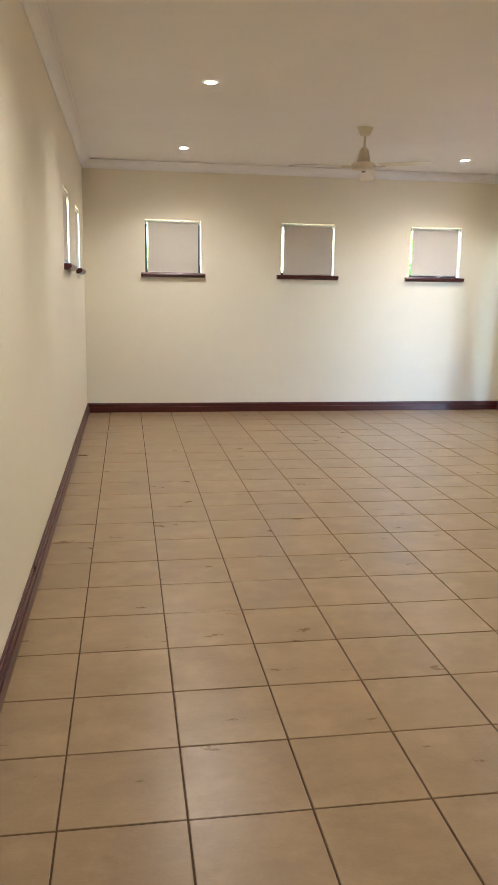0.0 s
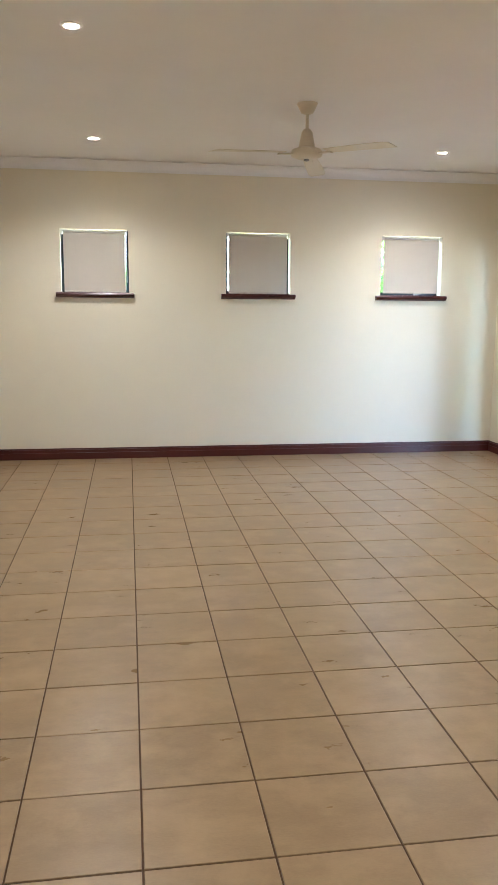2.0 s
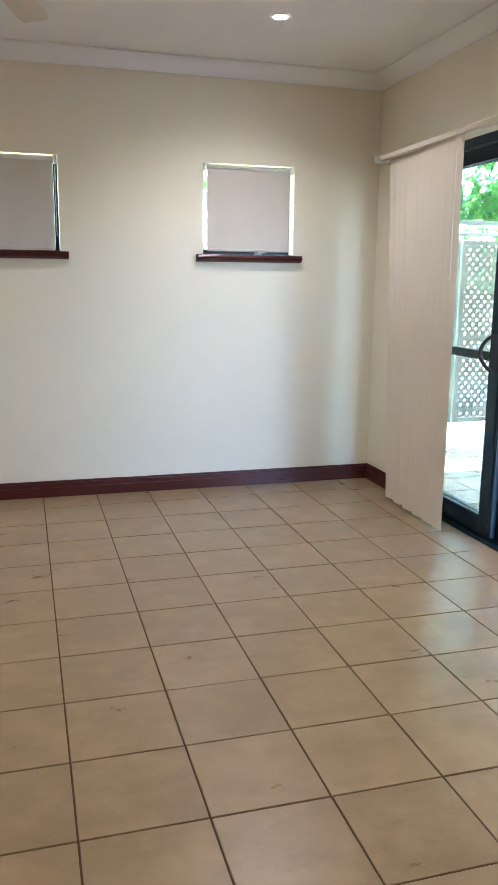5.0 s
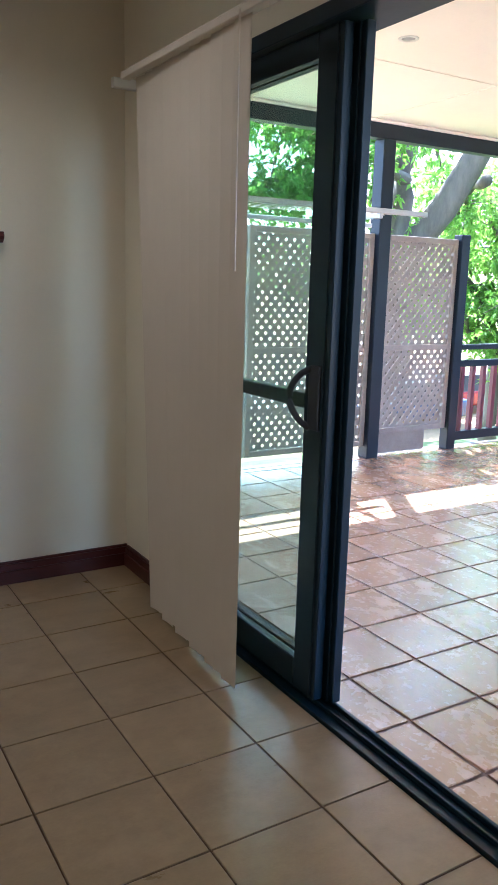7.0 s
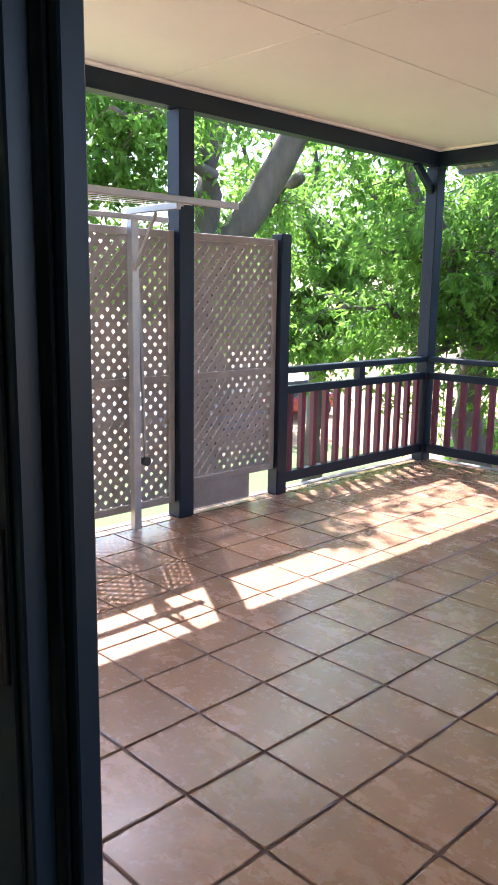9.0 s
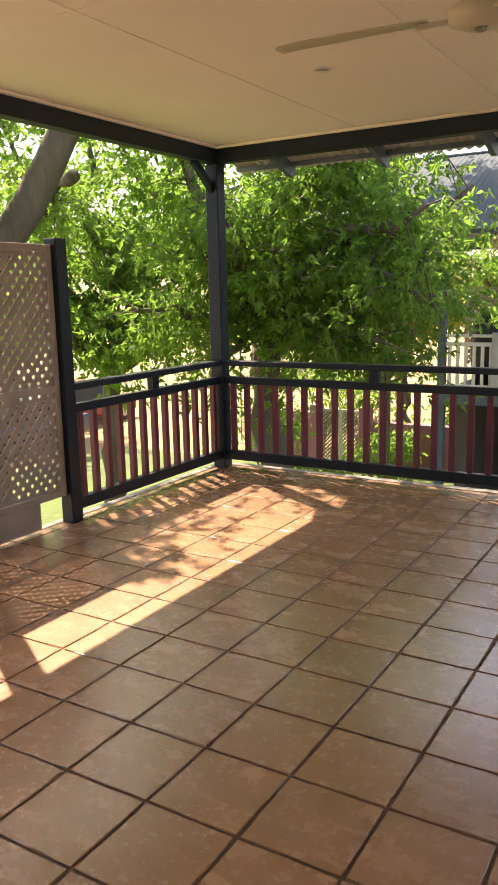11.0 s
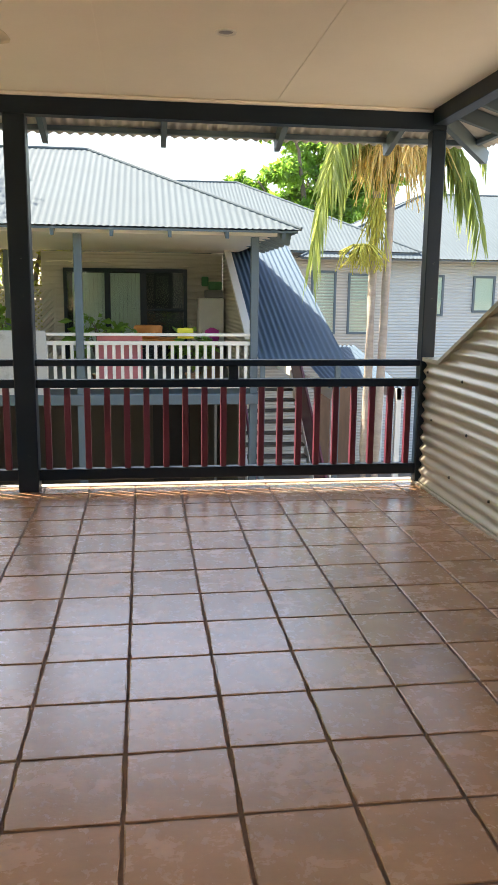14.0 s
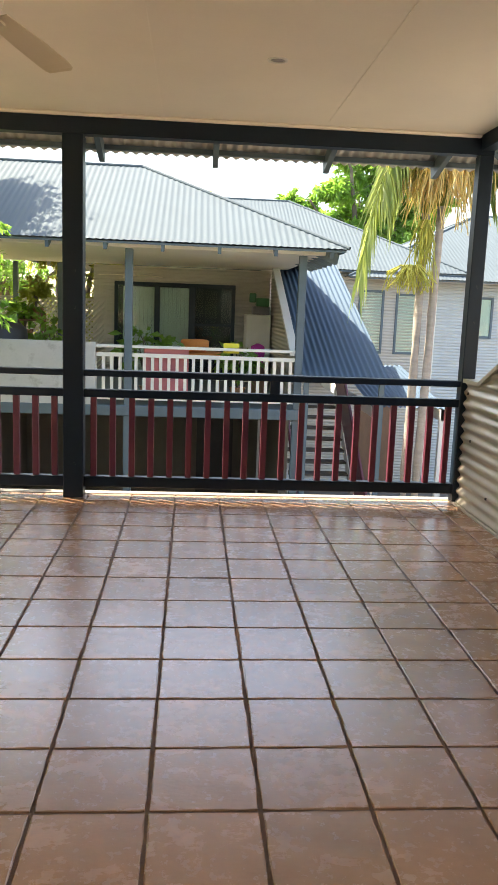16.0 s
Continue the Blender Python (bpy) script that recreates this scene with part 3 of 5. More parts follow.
solid("ceiling_bead", boxes((XO + 0.01, VY1 - 0.085, VH - 0.022, VX - 0.09, VY1 - 0.05, VH - 0.002), (VX - 0.085, VY0 + 0.06, VH - 0.022, VX - 0.05, VY1 - 0.05, VH - 0.002), bevel=0.004), M_VCEIL,
      "cream bead where the ceiling meets the beams", "trim", "structure")
solid("verandah_beam_east", boxes((VX - 0.05, VY0 - 0.05, 2.5, VX + 0.05, VY1 + 0.05, VH + 0.02), bevel=0.004), M_NAVY, "dark painted timber verge beam", "beam", "structure")
solid("verandah_beam_north", boxes((XO, VY1 - 0.05, 2.5, VX - 0.05, VY1 + 0.05, VH + 0.02), bevel=0.004), M_NAVY, "dark painted timber beam", "beam", "structure")
solid("verandah_beam_south", boxes((XO, VY0 - 0.05, 2.53, VX - 0.05, VY0 + 0.05, VH + 0.02), bevel=0.004), M_NAVY, "dark painted timber beam above the stair wall", "beam", "structure")
for x, y in ((8.43, 3.86), (8.3, 6.18), (5.83, 6.26), (5.83, 3.86)):
    downlight(x, y, VH, False, "unlit downlights of the verandah")
ceiling_fan(6.93, 4.98, VH, 2.278, (101, -16, 221), "cream three-blade fan under the verandah ceiling")


def post(x, y, z0, z1, half, label):
    bm = boxes((x - half, y - half, z0, x + half, y + half, z1), bevel=0.006)
    p = thing("verandah_post", (x, y, z0), label, "post", "verandah posts")
    part("shaft", bm, M_NAVY, p)
    for z in (z0 + 0.25, 1.35, 1.6):
        b = bmesh.new()
        tube(b, (x - half - 0.004, y - 0.01, z), (x - half + 0.002, y - 0.01, z), 0.011, n=8)
        part("bolt", b, M_FRAME, p)
    return p


post(VX, VY1, 0.0, 2.5, 0.058, "dark navy square timber corner post")
post(VX, 5.085, 0.0, 2.5, 0.07, "dark navy square timber post at the middle of the railing")
post(VX, VY0 + 0.0, 0.0, 2.5, 0.05, "dark navy slim post where the stair wall begins")
post(7.1, VY1, 0.0, 2.5, 0.06, "dark navy square timber post between the lattice panels")
post(8.0, VY1, 0.0, 1.84, 0.05, "short dark navy post at the lattice end")
bm = bmesh.new()
for a, b in (((VX - 0.05, VY1, 2.3), (VX - 0.3, VY1, 2.5)),):
    box(bm, -0.02, -0.03, 0, 0.02, 0.03, (Vector(b) - Vector(a)).length, Matrix.Translation(a) @ (Vector(b) - Vector(a)).to_track_quat("Z", "Y").to_matrix().to_4x4())
solid("corner_brace", bm, M_NAVY, "short dark diagonal brace under the beam", "brace")


def railing(axis, a0, a1, w, label, xs, blocks):
    r = thing("railing", ((a0 + a1) / 2, w, 0.07) if axis == "x" else (w, (a0 + a1) / 2, 0.07), label, "railing", "verandah railings")

    def bx(u0, v0, z0, u1, v1, z1):
        return (u0, w + v0, z0, u1, w + v1, z1) if axis == "x" else (w + v0, u0, z0, w + v1, u1, z1)
    part("top_rail", boxes(bx(a0, -0.045, 0.876, a1, 0.045, 0.92), bevel=0.006), M_NAVY, r, "dark navy top rail")
    part("middle_rail", boxes(bx(a0, -0.03, 0.725, a1, 0.03, 0.782), bevel=0.004), M_NAVY, r, "dark navy middle rail")
    part("bottom_rail", boxes(bx(a0, -0.03, 0.072, a1, 0.03, 0.15), bevel=0.004), M_NAVY, r, "dark navy bottom rail")
    for b in blocks:
        part("spacer", boxes(bx(b - 0.035, -0.028, 0.782, b + 0.035, 0.028, 0.876)), M_NAVY, r)
    for u in xs:
        part("baluster", boxes(bx(u - 0.021, -0.021, 0.15, u + 0.021, 0.021, 0.725), bevel=0.002), M_BURG, r)
    return r


def spread(a0, a1, pitch):
    n = max(1, round((a1 - a0) / pitch))
    return [a0 + (a1 - a0) * (k + 0.5) / n for k in range(n)]


railing("y", VY0 + 0.05, 5.015, VX, "dark timber railing with burgundy balusters", spread(VY0 + 0.05, 5.015, 0.1365), (3.65,))
railing("y", 5.155, VY1 - 0.058, VX, "dark timber railing with burgundy balusters", spread(5.155, VY1 - 0.058, 0.1365), (6.5,))
railing("x", 8.05, VX - 0.058, VY1, "short dark railing with burgundy balusters beside the lattice", spread(8.05, VX - 0.058, 0.131), (8.93,))


def lattice(x0, x1, y, z0, z1, mid, label):
    l = thing("lattice_screen", ((x0 + x1) / 2, y, z0), label, "lattice screen", "lattice screens")
    f = 0.045
    part("frame_side", boxes((x0, y - 0.022, z0, x0 + f, y + 0.022, z1), bevel=0.003), M_LATT, l)
    part("frame_side", boxes((x1 - f, y - 0.022, z0, x1, y + 0.022, z1), bevel=0.003), M_LATT, l)
    for zz in (z0, mid, z1 - f):
        part("frame_rail", boxes((x0 + f, y - 0.022, zz, x1 - f, y + 0.022, zz + f), bevel=0.003), M_LATT, l)
    pitch, wd = 0.076, 0.0178
    X0, X1, Z0, Z1 = x0 + f * 0.6, x1 - f * 0.6, z0 + f * 0.6, z1 - f * 0.6
    slope = 1.12
    for layer, sgn in ((0, 1), (1, -1)):
        yy = y - 0.0045 if layer == 0 else y + 0.0005
        span = (Z1 - Z0) / slope
        c = X0 - span
        while c < X1:
            lo, hi = 0.0, 1.0
            xa, xb = (c, c + span) if sgn > 0 else (c + span, c)
            ts = sorted(((X0 - xa) / (xb - xa), (X1 - xa) / (xb - xa)))
            lo, hi = max(0, ts[0]), min(1, ts[1])
            c += pitch
            if hi - lo < 0.02:
                continue
            p0 = Vector((xa + (xb - xa) * lo, yy, Z0 + (Z1 - Z0) * lo))
            p1 = Vector((xa + (xb - xa) * hi, yy, Z0 + (Z1 - Z0) * hi))
            d = (p1 - p0).normalized()
            nrm = Vector((-d.z, 0, d.x)) * wd
            bm = bmesh.new()
            vs = []
            for dy in (0, 0.004):
                for p in (p0 - nrm, p1 - nrm, p1 + nrm, p0 + nrm):
                    vs.append(bm.verts.new(p + Vector((0, dy, 0))))
            for q in ((3, 2, 1, 0), (4, 5, 6, 7), (0, 1, 5, 4), (1, 2, 6, 5), (2, 3, 7, 6), (3, 0, 4, 7)):
                bm.faces.new([vs[i] for i in q])
            part("slat", bm, M_LATT, l)
    return l


lattice(7.16, 7.95, VY1 + 0.01, 0.19, 1.8, 0.88, "weathered grey diagonal lattice screen between two posts")
lattice(5.9, 7.04, VY1 + 0.01, 0.1, 1.8, 0.88, "weathered grey diagonal lattice screen behind the clothes line")
lattice(4.68, 5.88, VY1 + 0.01, 0.1, 1.8, 0.88, "weathered grey diagonal lattice screen beside the house")
solid("kick_board", boxes((7.16, VY1 + 0.0, 0.02, 7.72, VY1 + 0.02, 0.19), bevel=0.003), M_LATT, "grey board under the lattice screen", "board")

# folding clothes line against the lattice
cl = thing("clothes_line", (6.68, VY1 - 0.09, 0.06), "folded steel clothes line frame against the lattice", "clothes line")
part("upright", boxes((6.66, VY1 - 0.1, 0.005, 6.71, VY1 - 0.05, 1.86), bevel=0.004), M_STEEL, cl)
part("upright", boxes((5.1, VY1 - 0.1, 0.005, 5.15, VY1 - 0.05, 1.86), bevel=0.004), M_STEEL, cl)
part("front_bar", boxes((4.9, VY1 - 0.50, 1.9, 7.12, VY1 - 0.46, 1.935), bevel=0.004), M_STEEL, cl)
part("rear_bar", boxes((4.9, VY1 - 0.14, 1.83, 6.9, VY1 - 0.1, 1.86), bevel=0.004), M_STEEL, cl)
for x in (5.12, 6.68):
    part("side_arm", boxes((x - 0.015, VY1 - 0.5, 1.865, x + 0.015, VY1 - 0.04, 1.9), bevel=0.003), M_STEEL, cl)
    bm = bmesh.new()
    tube(bm, (x, VY1 - 0.3, 1.86), (x, VY1 - 0.09, 1.55), 0.011, n=8)
    part("stay", bm, M_STEEL, cl)
for k in range(4):
    bm = bmesh.new()
    yy = VY1 - 0.42 + 0.075 * k
    path_tube(bm, [(4.95, yy, 1.915), (5.9, yy, 1.9), (6.9, yy, 1.915)], [0.0025] * 3, 5)
    part("line", bm, M_RAILW, cl)
bm = bmesh.new()
tube(bm, (6.76, VY1 - 0.075, 0.42), (6.72, VY1 - 0.075, 1.5), 0.011, n=8)
part("strut", bm, M_STEEL, cl)
bm = bmesh.new()
tube(bm, (6.76, VY1 - 0.095, 0.42), (6.76, VY1 - 0.055, 0.42), 0.028, n=12)
part("knob", bm, M_DARK, cl, "black plastic knob")

# stair wall of corrugated sheet with a sloping top
SW0, SW1 = 6.25, VX + 0.06


WY, SHOULDER, PITCH = VY0 - 0.02, 9.5, 0.474


def wall_top(x):
    return min(2.5, 0.92 + max(0.0, SHOULDER - x) * PITCH)


stw = thing("stair_wall", (8.05, WY, 0.0), "beige corrugated steel stair wall with a sloping capped top", "wall", kind="structure")
n = int(2.5 / 0.0095)
landing = solid("stair_landing", boxes((XO + 0.02, 0.9, -0.3, SW0 + 0.1, VY0 - 0.1, -0.02)), M_CONC, "concrete stair landing beside the verandah", "landing", "structure")
verts, faces = [], []
for lay in (0, 1):
    for k in range(n + 1):
        z = 2.5 * k / n
        yy = WY + 0.035 + 0.012 * math.sin(2 * math.pi * z / 0.082) - 0.003 * lay
        xe = SW1 if z <= 0.92 else SHOULDER - (z - 0.92) / PITCH
        verts += [(SW0, yy, z), (max(SW0 + 0.001, xe), yy, z)]
for lay in (0, 1):
    o = lay * 2 * (n + 1)
    for k in range(n):
        a = o + 2 * k
        faces.append((a, a + 1, a + 3, a + 2) if lay == 0 else (a + 2, a + 3, a + 1, a))
o = 2 * (n + 1)
for k in range(n):
    q = len(verts)
    verts += [verts[2 * k + 1], verts[o + 2 * k + 1], verts[o + 2 * k + 3], verts[2 * k + 3]]
    faces.append((q, q + 1, q + 2, q + 3))
me = bpy.data.meshes.new("sheet")
me.from_pydata(verts, [], faces)
me.polygons.foreach_set("use_smooth", [True] * len(faces))
sheet("sheet", me, M_CORRW, stw)
part("backing", boxes((SW0, WY - 0.06, -0.3, SW1 - 0.03, WY + 0.015, 0.89)), M_NWALL, stw)
bm = bmesh.new()
x_top = SW0 + 0.0
z_top = wall_top(x_top)
pa, pb = Vector((SHOULDER, WY, 0.913)), Vector((x_top, WY, z_top))
q = Matrix.Translation(pa) @ (pb - pa).to_track_quat("X", "Z").to_matrix().to_4x4()
box(bm, 0, -0.065, 0.0, (pb - pa).length, 0.062, 0.028, q)
box(bm, SHOULDER - 0.006, -0.065 + WY, 0.913, SW1 + 0.01, 0.062 + WY, 0.941)
part("sloping_cap", bm, M_CORRW, stw, "pale folded metal capping")
part("end_post", boxes((SW1 + 0.002, WY - 0.05, 0.0, SW1 + 0.03, WY + 0.05, 0.9), bevel=0.003), M_NAVY, stw)
part("base_angle", boxes((SW0, WY + 0.05, 0.0, SW1, WY + 0.07, 0.018), bevel=0.002), M_CORRW, stw, "thin metal angle along the floor")
bolt = bmesh.new()
tube(bolt, (0, 0.0, 0), (0, 0.010, 0), 0.011, 0.008, n=7)
bolt_me = finish(bolt, "screw", M_DARK)
for r, x in enumerate([SW0 + 0.25 + 0.62 * k for k in range(6)]):
    for k in range(2, 30, 4):
        z = 0.082 * (k + 0.25)
        if z < wall_top(x) - 0.05:
            s = part("screw", bolt_me, None, stw)
            s.matrix_parent_inverse = Matrix()
            s.location = Vector((x + 0.12 * (k % 3), WY + 0.0445, z)) - Vector(stw.location)

# roof over the verandah: eaves, rafters, sheeting
EX, EY, EZ = VX + 0.62, VY0 - 0.62, 2.51
slope = 0.31
eave_len = VY1 + 0.1 - EY
sheet("roof_east", corrugated((EX, EY, EZ), (0, 1, 0), (-1, 0, slope), eave_len, lambda s: 0.0, lambda s: 5.6 if s > 5.6 else max(0.02, s * 1.04), amp=0.010), M_ROOFU,
      None, "corrugated steel verandah roof, underside seen at the eaves", "roof", "structure")
sheet("roof_south", corrugated((EX, EY, EZ), (-1, 0, 0), (0, 1, slope), 4.2, lambda s: 0.0, lambda s: max(0.02, min(s * 1.04, 2.2)), amp=0.010), M_ROOFU,
      None, "corrugated steel roof over the stair", "roof", "structure")


def rafter(a, b, w, h, name="rafter"):
    """A rafter from the beam to its cut tail."""
    a, b = Vector(a), Vector(b)
    bm = bmesh.new()
    d = (b - a).normalized()
    side = d.cross(Vector((0, 0, 1))).normalized() * w / 2
    vs = []
    for s in (-1, 1):
        for p in (a, b, b + Vector((0, 0, -h * 0.9)) - d * 0.03, b + Vector((0, 0, -h)) - d * 0.08, a + Vector((0, 0, -h))):
            vs.append(bm.verts.new(p + side * s))
    k = 5
    for i in range(k):
        bm.faces.new((vs[i], vs[(i + 1) % k], vs[k + (i + 1) % k], vs[k + i]))
    bm.faces.new(vs[:k][::-1])
    bm.faces.new(vs[k:])
    return solid(name, bm, M_NTRIM, "blue-grey painted rafter tail under the eaves", "rafter", "structure", "rafter tails")


for k in range(8):
    y = VY0 + 0.22 + 0.84 * k - 0.02
    if y < VY1:
        rafter((VX + 0.05, y, EZ + 0.57 * slope - 0.012), (EX - 0.05, y, EZ + 0.03 * slope - 0.005), 0.04, 0.115)
for k in range(5):
    x = VX - 0.52 - 0.84 * k
    rafter((x, VY0 - 0.05, EZ + 0.57 * slope - 0.012), (x, EY - 0.04, EZ - 0.02), 0.04, 0.105)
rafter((VX + 0.04, VY0 - 0.04, EZ + 0.16), (EX + 0.03, EY - 0.03, EZ - 0.02), 0.045, 0.11)
rafter((VX - 0.12, VY0 - 0.05, EZ + 0.57 * slope - 0.012), (VX - 0.12, EY + 0.12, EZ + 0.03), 0.045, 0.1)
solid("eave_batten", boxes((EX - 0.15, EY + 0.11, EZ - 0.008, EX - 0.11, VY1 + 0.08, EZ + 0.027), (VX - 3.55, EY + 0.11, EZ - 0.008, EX - 0.15, EY + 0.15, EZ + 0.027)), M_NTRIM,
      "blue-grey painted batten along the eaves", "batten", "structure")
solid("house_roof", boxes((XL - 0.5, YB - 0.5, VH + 0.25, XO + 0.3, YF + 1.6, VH + 0.4)), M_ROOF, "pale steel roof of the house", "roof", "structure")

# ---- ground and distance ----
GZ = -3.0
solid("ground", boxes((-400, -400, GZ - 0.5, 400, 400, GZ)), M_DRY, "dry yellow grass reaching the horizon", "ground", "structure")
solid("lawn", boxes((3, 8.2, GZ, 22.0, 19.5, GZ + 0.012)), M_GRASS, "patchy green lawn beside the house", "lawn", "structure")
solid("road", boxes((-60, 26, GZ, 30, 34, GZ + 0.014)), M_ROAD, "pale grey asphalt road", "road", "structure")
solid("road_kerb", boxes((-60, 25.8, GZ, 30, 26, GZ + 0.15), bevel=0.02), M_CONC, "concrete kerb along the road", "kerb", "structure")
solid("driveway", boxes((8, -20, GZ, 30, 8.2, GZ + 0.012)), M_DRIVE, "dark asphalt drive between the buildings", "pavement", "structure")
solid("house_base", boxes((XL - 0.1, YB - 0.1, GZ, XO, YF + 0.1, -0.12)), M_NWALL, "ground floor walls under the room", "wall", "structure")

# pink garden wall with lattice gates
pw = thing("garden_wall", (22.3, 10, GZ), "low pink rendered garden wall beyond the drive", "wall")
part("panel", boxes((22.2, 8.6, GZ, 22.4, 11.6, GZ + 1.25), bevel=0.01), M_PINK, pw)
part("panel", boxes((22.2, 13.2, GZ, 22.4, 15.2, GZ + 1.4), bevel=0.01), M_PINK, pw)
part("pier", boxes((22.12, 11.6, GZ, 22.48, 11.85, GZ + 1.6), bevel=0.01), M_PINK, pw)
part("pier", boxes((22.12, 12.95, GZ, 22.48, 13.2, GZ + 1.6), bevel=0.01), M_PINK, pw)
gate = thing("lattice_gate", (22.3, 12.4, GZ), "pale grey lattice double gate in the pink wall", "gate")
for g in range(2):
    g0 = 11.87 + g * 0.54
    part("frame", boxes((22.28, g0, GZ + 0.1, 22.32, g0 + 0.05, GZ + 1.5), (22.28, g0 + 0.48, GZ + 0.1, 22.32, g0 + 0.53, GZ + 1.5),
                        (22.28, g0 + 0.05, GZ + 0.1, 22.32, g0 + 0.48, GZ + 0.16), (22.28, g0 + 0.05, GZ + 1.44, 22.32, g0 + 0.48, GZ + 1.5)), M_RAILW, gate)
    bm = bmesh.new()
    for sg in (1, -1):
        for k in range(-10, 12):
            za, zb = GZ + 0.13, GZ + 1.47
            ya, yb = g0 + 0.1 * k, g0 + 0.1 * k + 1.34
            if sg < 0:
                ya, yb = yb, ya
            lo, hi = sorted(((g0 + 0.03 - ya) / (yb - ya), (g0 + 0.5 - ya) / (yb - ya)))
            lo, hi = max(0, lo), min(1, hi)
            if hi - lo < 0.03:
                continue
            tube(bm, (22.3 + 0.008 * sg, ya + (yb - ya) * lo, za + (zb - za) * lo), (22.3 + 0.008 * sg, ya + (yb - ya) * hi, za + (zb - za) * hi), 0.018, n=4)
    tagged(part("lattice", bm, M_LATT, gate), kind="stuff")


# ---- the neighbouring house ----
NX, NB, NZ, NC = 16.7, 21.9, -0.2, 2.2
N0, N1, NM = 2.55, 8.1, 5.25
nh = thing("neighbouring_house", (19.3, 5.3, GZ), "two-storey house with a verandah and pale grey corrugated roof", "house")
part("floor_slab", boxes((NX - 0.1, N0 - 0.1, NZ - 0.17, NB, N1 + 0.1, NZ), bevel=0.01), M_NTRIM, nh, "slate blue edge beam and floor")
part("verandah_lining", boxes((NX - 0.3, N0 - 0.3, NC + 0.02, NB, N1 + 0.3, NC + 0.08)), M_VCEIL, nh, "cream verandah lining")
for y in (N0, NM, N1):
    part("post", boxes((NX - 0.06, y - 0.06, NZ, NX + 0.06, y + 0.06, NC + 0.02), bevel=0.006), M_NTRIM, nh, "slate blue post")
    part("lower_post", boxes((NX - 0.06, y - 0.06, GZ, NX + 0.06, y + 0.06, NZ - 0.17)), M_NTRIM, nh)
part("back_post", boxes((NB - 0.05, N1 - 0.05, NZ, NB + 0.05, N1 + 0.05, NC)), M_NTRIM, nh)
part("back_post", boxes((NB - 0.05, 7.1, NZ, NB + 0.05, 7.2, NC)), M_NTRIM, nh)
me = corrugated((NB, 6.43, NZ), (0, 0, 1), (0, -1, 0), NC - NZ, lambda s: 0.0, lambda s: 6.43 - N0, 0.076, 0.009)
sheet("back_wall", me, M_NWALL, nh)
me = corrugated((NX + 0.6, N0 - 0.02, NZ), (0, 0, 1), (1, 0, 0), NC - NZ, lambda s: max(0.0, (s - 0.85) * 2.2), lambda s: NB - NX - 0.6, 0.076, 0.009)
sheet("side_wall", me, M_NWALL, nh)
cap = bmesh.new()
pa, pb = Vector((NX + 0.55, N0, NZ + 0.85)), Vector((NX + 0.6 + 1.61 * 2.2, N0, NC))
box(cap, 0, -0.07, -0.03, (pb - pa).length, 0.07, 0.05, Matrix.Translation(pa) @ (pb - pa).to_track_quat("X", "Z").to_matrix().to_4x4())
part("sloping_cap", cap, M_RAILW, nh)
part("gable_end", boxes((NB, N0, GZ, NB + 1.5, 6.43, NC)), M_NWALL, nh)
# undercroft walls, with the shade under the floor in their colour
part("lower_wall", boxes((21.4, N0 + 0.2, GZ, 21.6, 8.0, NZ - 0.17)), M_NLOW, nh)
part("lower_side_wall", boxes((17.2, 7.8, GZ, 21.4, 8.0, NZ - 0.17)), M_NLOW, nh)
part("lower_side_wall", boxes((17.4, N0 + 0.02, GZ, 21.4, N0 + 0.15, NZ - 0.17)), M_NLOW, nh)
# no opening here: a black sheet paints the doorway's darkness on the wall
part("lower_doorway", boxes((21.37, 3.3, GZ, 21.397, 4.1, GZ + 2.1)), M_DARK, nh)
door = part("sliding_door", boxes((NB - 0.09, 3.32, 1.78, NB - 0.03, 5.97, 1.86), (NB - 0.09, 3.32, NZ, NB - 0.03, 3.4, 1.78), (NB - 0.09, 5.89, NZ, NB - 0.03, 5.97, 1.78),
                                  (NB - 0.09, 4.98, NZ, NB - 0.03, 5.1, 1.78), (NB - 0.09, 4.2, NZ, NB - 0.03, 4.34, 1.78), bevel=0.004), M_FRAME, nh, "dark framed glazed sliding door")
for a, b in ((3.4, 4.2), (4.34, 4.98), (5.1, 5.89)):
    part("pane", boxes((NB - 0.062, a, NZ + 0.05, NB - 0.056, b, 1.78)), M_GLASS, door)
for k in range(17):
    y = 4.3 + 0.09 * k
    bm = bmesh.new()
    box(bm, -0.002, -0.044, NZ + 0.01, 0.002, 0.044, 1.76, Matrix.Translation((NB - 0.036, y, 0)) @ Matrix.Rotation(radians(12), 4, "Z"))
    part("blind_slat", bm, M_CURT, door, "pale vertical blind slat")
# flat black sheet painted as the unlit room behind the panes
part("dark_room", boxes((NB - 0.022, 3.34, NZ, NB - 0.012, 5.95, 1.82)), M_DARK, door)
part("middle_rail", boxes((NB - 0.085, 3.4, 0.95, NB - 0.065, 4.2, 1.0)), M_FRAME, door)
nr = thing("neighbour_railing", (NX, 5.3, NZ), "white and pink railing of the neighbouring verandah", "railing")
